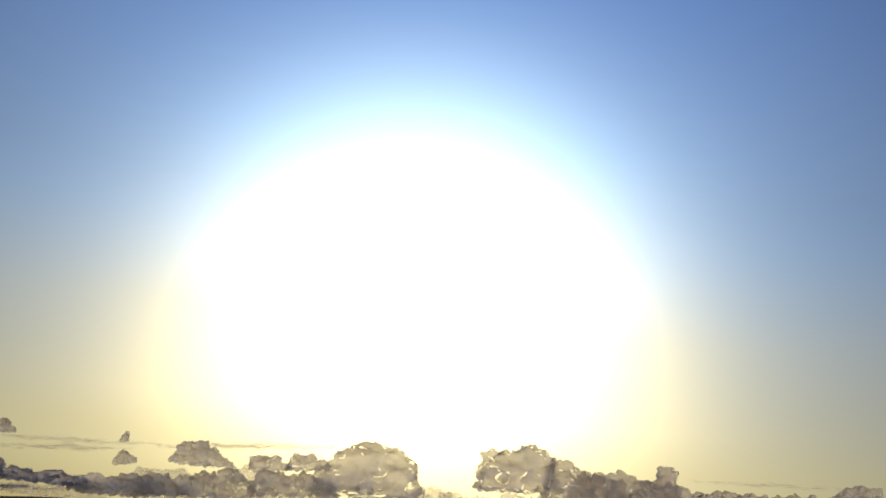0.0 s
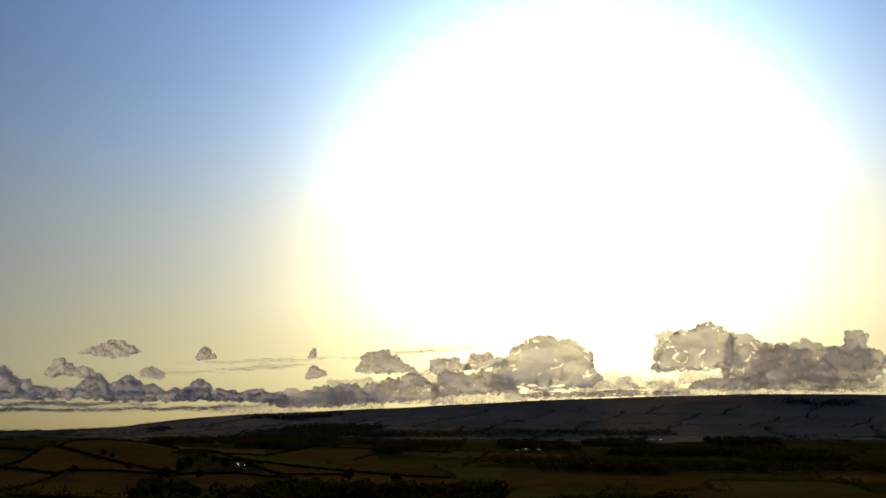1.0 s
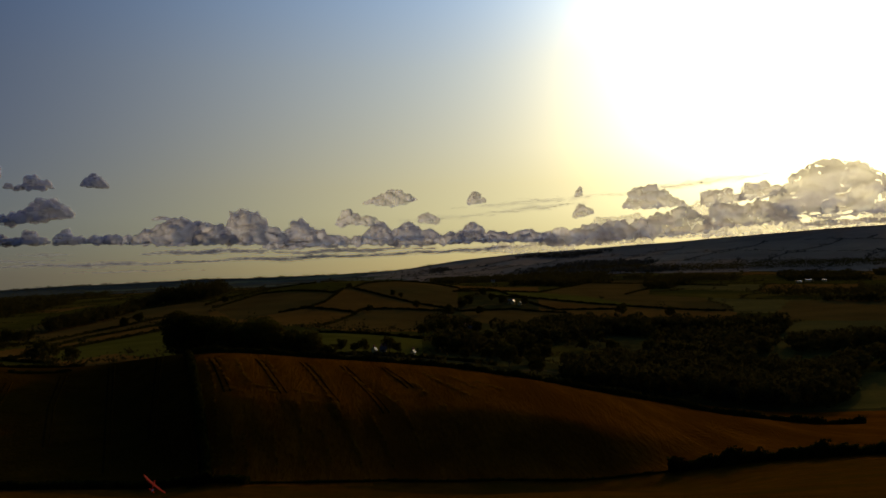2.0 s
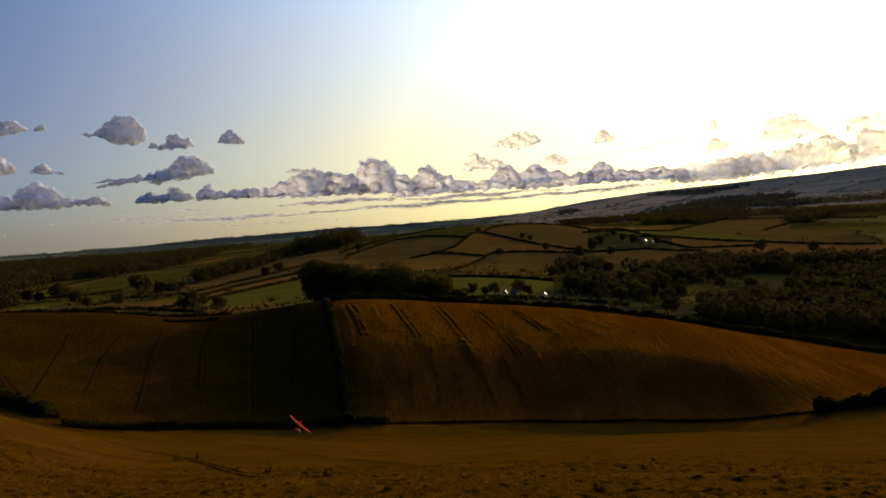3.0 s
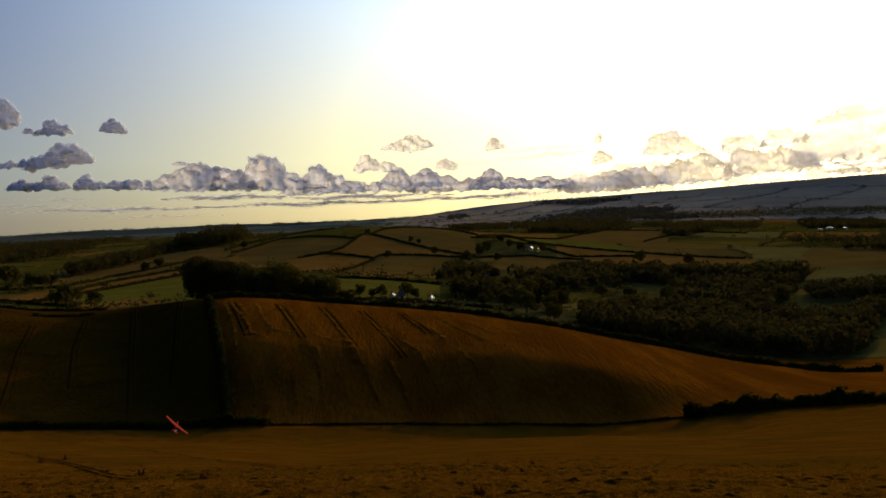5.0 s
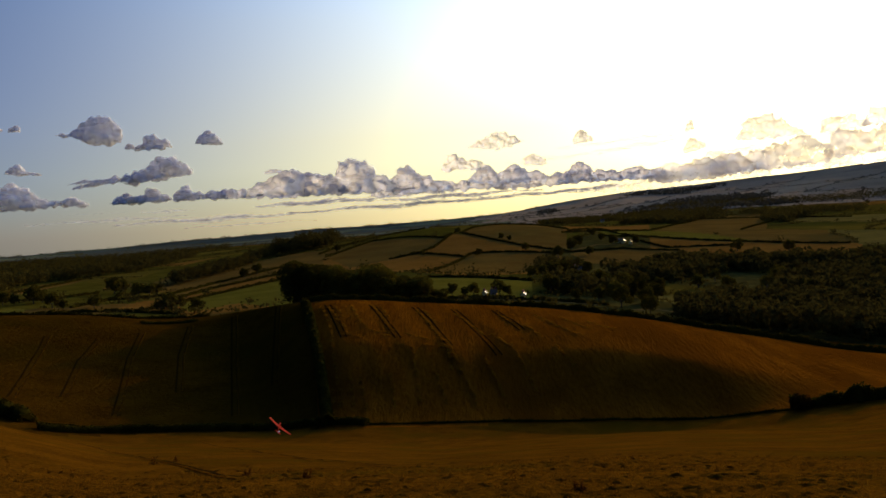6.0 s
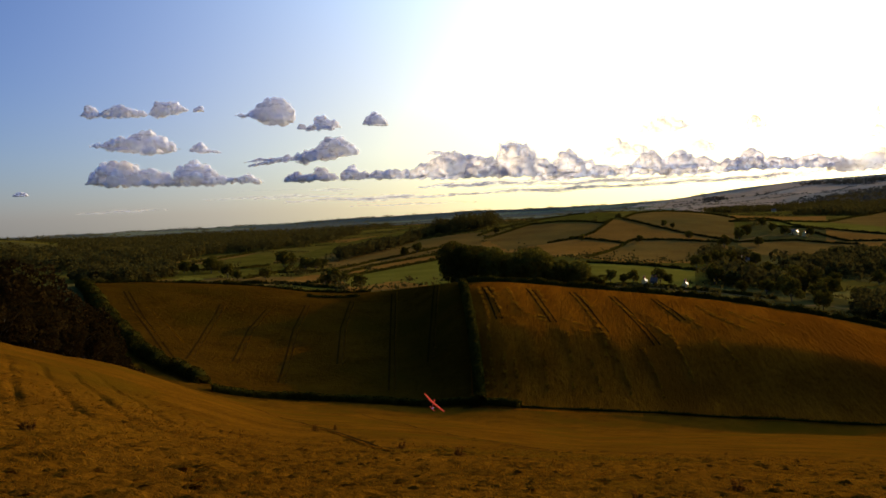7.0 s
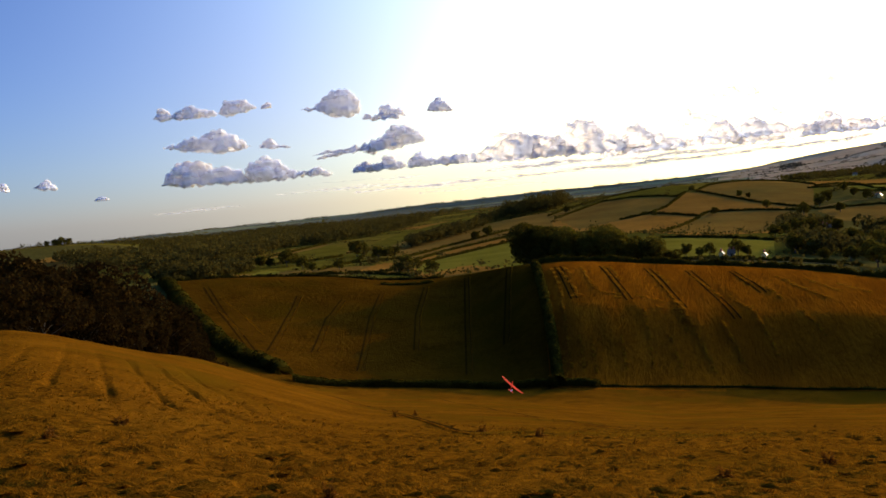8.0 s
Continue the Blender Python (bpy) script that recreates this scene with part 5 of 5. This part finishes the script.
# bearing, height of the foot, width, height, outline, lean, belly
for c in ((-28.55, 6.13, 4.24, 1.06, "843566531", 0.03, 0.35), (-25.49, 6.33, 2.57, 0.86, "3988741", 0.24, 0.35), (-23.73, 6.31, 0.71, 0.43, "686", 0.02),
          (-27.56, 4.14, 5.63, 1.28, "23466799741", -0.25, 0.35), (-23.44, 3.80, 2.28, 0.61, "2595331", -0.19), (-27.92, 1.83, 5.54, 1.56, "35879856654", -0.13),
          (-22.82, 1.78, 6.06, 1.37, "688975333431", -0.03), (-17.46, 5.14, 0.72, 0.37, "4884", -0.06), (-20.14, 3.17, 2.43, 0.25, "3579532", 0.15),
          (-17.36, 1.87, 3.18, 0.66, "257646632", 0.01)):
    cloud(*c)
for c in ((-17.44, 3.13, 1.75, 0.58, "38465", 0.03), (-37.15, 2.34, 1.53, 0.67, "254942", -0.06), (-34.12, 1.42, 0.96, 0.27, "5884", 0.02), (-39.26, 2.38, 0.58, 0.46, "895", -0.11),
          (-19.71, 5.92, 3.94, 1.43, "2225799985", -0.27, 0.35), (-16.10, 5.05, 2.48, 0.87, "249764", 0.15), (-12.77, 5.23, 1.81, 0.78, "47983", -0.07),
          (-19.32, 3.01, 3.51, 0.48, "356685", 0.36), (-15.90, 3.17, 4.33, 1.40, "35659853", 0.63)):
    cloud(*c)
for c in ((-17.77, 1.80, 1.95, 0.69, "35974", 0.01), (-16.04, 1.83, 1.83, 0.98, "49643", 0.04), (-13.34, 1.81, 3.92, 0.92, "59654654", -0.02), (-11.55, 1.76, 2.08, 0.78, "5866", 0.04),
          (-8.91, 3.27, 1.34, 0.29, "4875", 0.02), (-8.67, 1.71, 5.41, 1.59, "125679985", -0.02), (-5.49, 1.69, 3.67, 1.38, "7997651", -0.07), (-3.05, 1.64, 4.61, 2.05, "69986541", -0.09),
          (0.47, 1.53, 4.03, 1.54, "6976433", -0.02)):
    cloud(*c)
for c in ((3.31, 2.68, 3.27, 1.02, "4995654", 0.0), (6.03, 1.72, 5.12, 1.17, "5846856", -0.17), (7.88, 2.72, 1.83, 0.73, "6985", -0.05), (5.45, 4.20, 3.85, 1.03, "3569853", 0.20, 0.35),
          (10.98, 3.91, 1.36, 0.73, "69985", 0.03), (17.58, 4.16, 0.50, 0.65, "589", 0.05), (17.81, 2.89, 1.62, 0.87, "4974", 0.23), (10.74, 1.96, 1.73, 0.73, "59865", 0.13)):
    cloud(*c, label="backlit heap cloud with a bright ragged rim", group="cloud bank")
for c in ((12.78, 1.40, 7.65, 0.88, "58675856", -0.15), (17.48, 1.10, 5.38, 1.30, "687987", 0.09), (22.29, 1.36, 7.80, 1.78, "675686975", 0.45), (22.39, 3.23, 4.33, 1.35, "5899643", 0.0),
          (26.40, 3.30, 3.01, 1.12, "698754", 0.24), (28.68, 3.57, 3.19, 1.03, "498873", 0.22), (27.97, 1.93, 5.89, 1.66, "68767856", 0.11), (32.38, 2.20, 7.60, 3.30, "4678999875", 0.31)):
    cloud(*c, label="sunlit cloud of the long bank along the horizon", group="cloud bank")
for c in ((41.85, 3.31, 5.60, 2.85, "798789975", 0.18, 0.0), (48.35, 2.56, 8.01, 2.50, "4798987876", 0.29), (46.49, 2.15, 11.64, 1.03, "56746856", -0.04),
          (36.23, 1.79, 12.22, 0.58, "565746", 0.20), (46.04, 2.99, 5.49, 2.68, "99865636", 0.55), (50.62, 3.23, 4.33, 2.35, "465954", 0.38), (57.31, 3.50, 11.37, 1.51, "656545455", 0.59),
          (61.67, 4.21, 2.73, 0.86, "68877", 0.34), (66.01, 4.05, 6.47, 1.08, "68565", 0.22)):
    cloud(*c, label="sunlit cloud of the long bank along the horizon", group="cloud bank")
# the bank fills up behind in broken rows
for k in range(11):
    cloud(14.5 + 4.6 * k, float(np.interp(14.5 + 4.6 * k, (12, 26, 41, 66), (0.55, 1.2, 1.75, 1.8))) + 0.12 * (k % 3), 6.6, 1.0 + 0.25 * (k % 2), ("5847593", "6485396", "4958367")[k % 3], label="grey cloud low in the long bank", group="cloud bank", back=150)
for k in range(7):
    cloud(21.0 + 5.6 * k, 2.2 + 0.25 * (k % 3) + 0.03 * k, 6.0, 0.9 + 0.3 * (k % 2), ("6758465", "5876456")[k % 2], label="grey cloud low in the long bank", group="cloud bank", back=150)
for k in range(6):
    cloud(-0.5 + 4.1 * k, 1.32 + 0.1 * (k % 2), 5.2, 0.8 + 0.2 * (k % 3), ("46857463", "57364856", "64758365")[k % 3], label="heaped cloud at the thin end of the long bank", group="cloud bank", back=110)


def streak(bearing, foot, wide, tall, lean, count):
    """A thin sheet of high vapour seen edge on: scattered flat shreds, denser along its middle."""
    cloud_count[0] += 1
    rng = np.random.RandomState(900 + cloud_count[0])
    away = CLOUD_FAR + 180
    w, h = away * radians(wide), away * radians(tall)
    u = np.clip(rng.normal(size=count) * 0.24, -0.5, 0.5)
    c = np.column_stack([u * w, rng.normal(size=count) * h * 2.0, rng.normal(size=count) * h * 0.25 * (1 - 1.6 * np.abs(u)) + 0.12 * h * np.sin(u * 17 + bearing) + radians(lean) * away * u])
    lv, lf = leaf_quads(c, np.clip(0.2 * h, 2.0, 7.0) * rng.uniform(0.5, 1.5, count), rng)
    lv = c.repeat(4, 0) + (lv - c.repeat(4, 0)) * np.array([4.5, 1.0, 0.7])
    me = grid_mesh("cloud", lv, lf)
    me.materials.append(STREAK)
    ob = new("cloud", me)
    x, y = plan(bearing, away)
    ob.matrix_basis = pose(x, y, EYE + away * math.tan(radians(foot)), 0, 0, -bearing)
    tagged(ob, "faint flat streak of vapour above the horizon", "cloud", "cloud streaks", "stuff")


for k, c in enumerate(((-5.5, 1.28, 9.0, 0.42, 0.05), (-8.0, 1.22, 3.0, 0.3, 0.0), (2.5, 1.15, 11.0, 0.45, 0.1), (-1.0, 0.75, 14.0, 0.4, 0.1), (-12.5, 0.62, 12.0, 0.36, 0.0), (6.5, 0.9, 9.0, 0.35, 0.2),
                       (-15.5, 1.25, 3.0, 0.25, 0.0), (-10.5, 0.15, 8.0, 0.22, 0.0), (11.0, 1.0, 7.0, 0.4, 0.3), (-28.5, 0.35, 5.0, 0.22, 0.1), (-19.0, 0.9, 9.0, 0.25, 0.0), (-19.6, 1.35, 4.0, 0.12, 0.0))):
    streak(*c, int(c[2] * c[3] * 300))
# long thin layers over the bank
for c in ((15.08, 4.0, 11.4, 0.30, 0.62), (14.56, 3.55, 6.7, 0.36, 0.54), (24.8, 4.7, 10.4, 0.40, 0.94), (9.0, 3.1, 6.0, 0.30, 0.25), (56.7, 4.85, 8.0, 0.26, 0.0)):
    streak(*c, int(c[2] * c[3] * 130))


def facing(me):
    """For each face: how far it looks away from the hilltop, and how deep in the cloud it lies."""
    way, mid = np.zeros(len(me.polygons) * 3, np.float32), np.zeros(len(me.polygons) * 3, np.float32)
    me.polygons.foreach_get("normal", way)
    me.polygons.foreach_get("center", mid)
    return way[1::3], mid[1::3]


def keep_faces(me, wanted):
    bm = bmesh.new()
    bm.from_mesh(me)
    bmesh.ops.delete(bm, geom=[f for f, keep in zip(bm.faces, wanted) if not keep], context="FACES")
    bm.to_mesh(me)
    bm.free()


def settle_clouds():
    """Fix the grown skins as plain meshes, shed the crumbs that hang free of the main body, and dress them in vapour;
    the sunward back and the rims of the clouds near the sun are thin and let the light in."""
    graph = bpy.context.evaluated_depsgraph_get()
    for ob, h, rng in grown:
        me = bpy.data.meshes.new_from_object(ob.evaluated_get(graph))
        ob.modifiers.clear()
        edges = np.zeros(len(me.edges) * 2, np.int32)
        me.edges.foreach_get("vertices", edges)
        edges = edges.reshape(-1, 2)
        mark = np.arange(len(me.vertices))
        while True:
            low = np.minimum(mark[edges[:, 0]], mark[edges[:, 1]])
            after = mark.copy()
            np.minimum.at(after, edges[:, 0], low)
            np.minimum.at(after, edges[:, 1], low)
            after = after[after]
            if (after == mark).all():
                break
            mark = after
        names, sizes = np.unique(mark, return_counts=True)
        if len(names) > 1:
            bm = bmesh.new()
            bm.from_mesh(me)
            bm.verts.ensure_lookup_table()
            bmesh.ops.delete(bm, geom=[bm.verts[i] for i in np.flatnonzero(mark != names[sizes.argmax()])], context="VERTS")
            bm.to_mesh(me)
            bm.free()
        core = me.materials[0]
        thin = veil(me, h, rng, VEIL) if core in (CLOUD, BANK_CLOUD) else me.copy()
        if core == BANK_CLOUD:
            for skin in (me, thin):
                skin.materials.append(VAPOUR)
                way, depth = facing(skin)
                skin.polygons.foreach_set("material_index", ((way > 0.05) & (depth > depth.mean())).astype(np.int32))
        elif core != CLOUD:
            rim = facing(me)[0] > -0.32
            keep_faces(me, ~rim)
            keep_faces(thin, rim)
            thin.materials[0] = SUN_VAPOUR
        ob.data = me
        part("veil", thin, ob, "thin ragged rim of vapour")


settle_clouds()
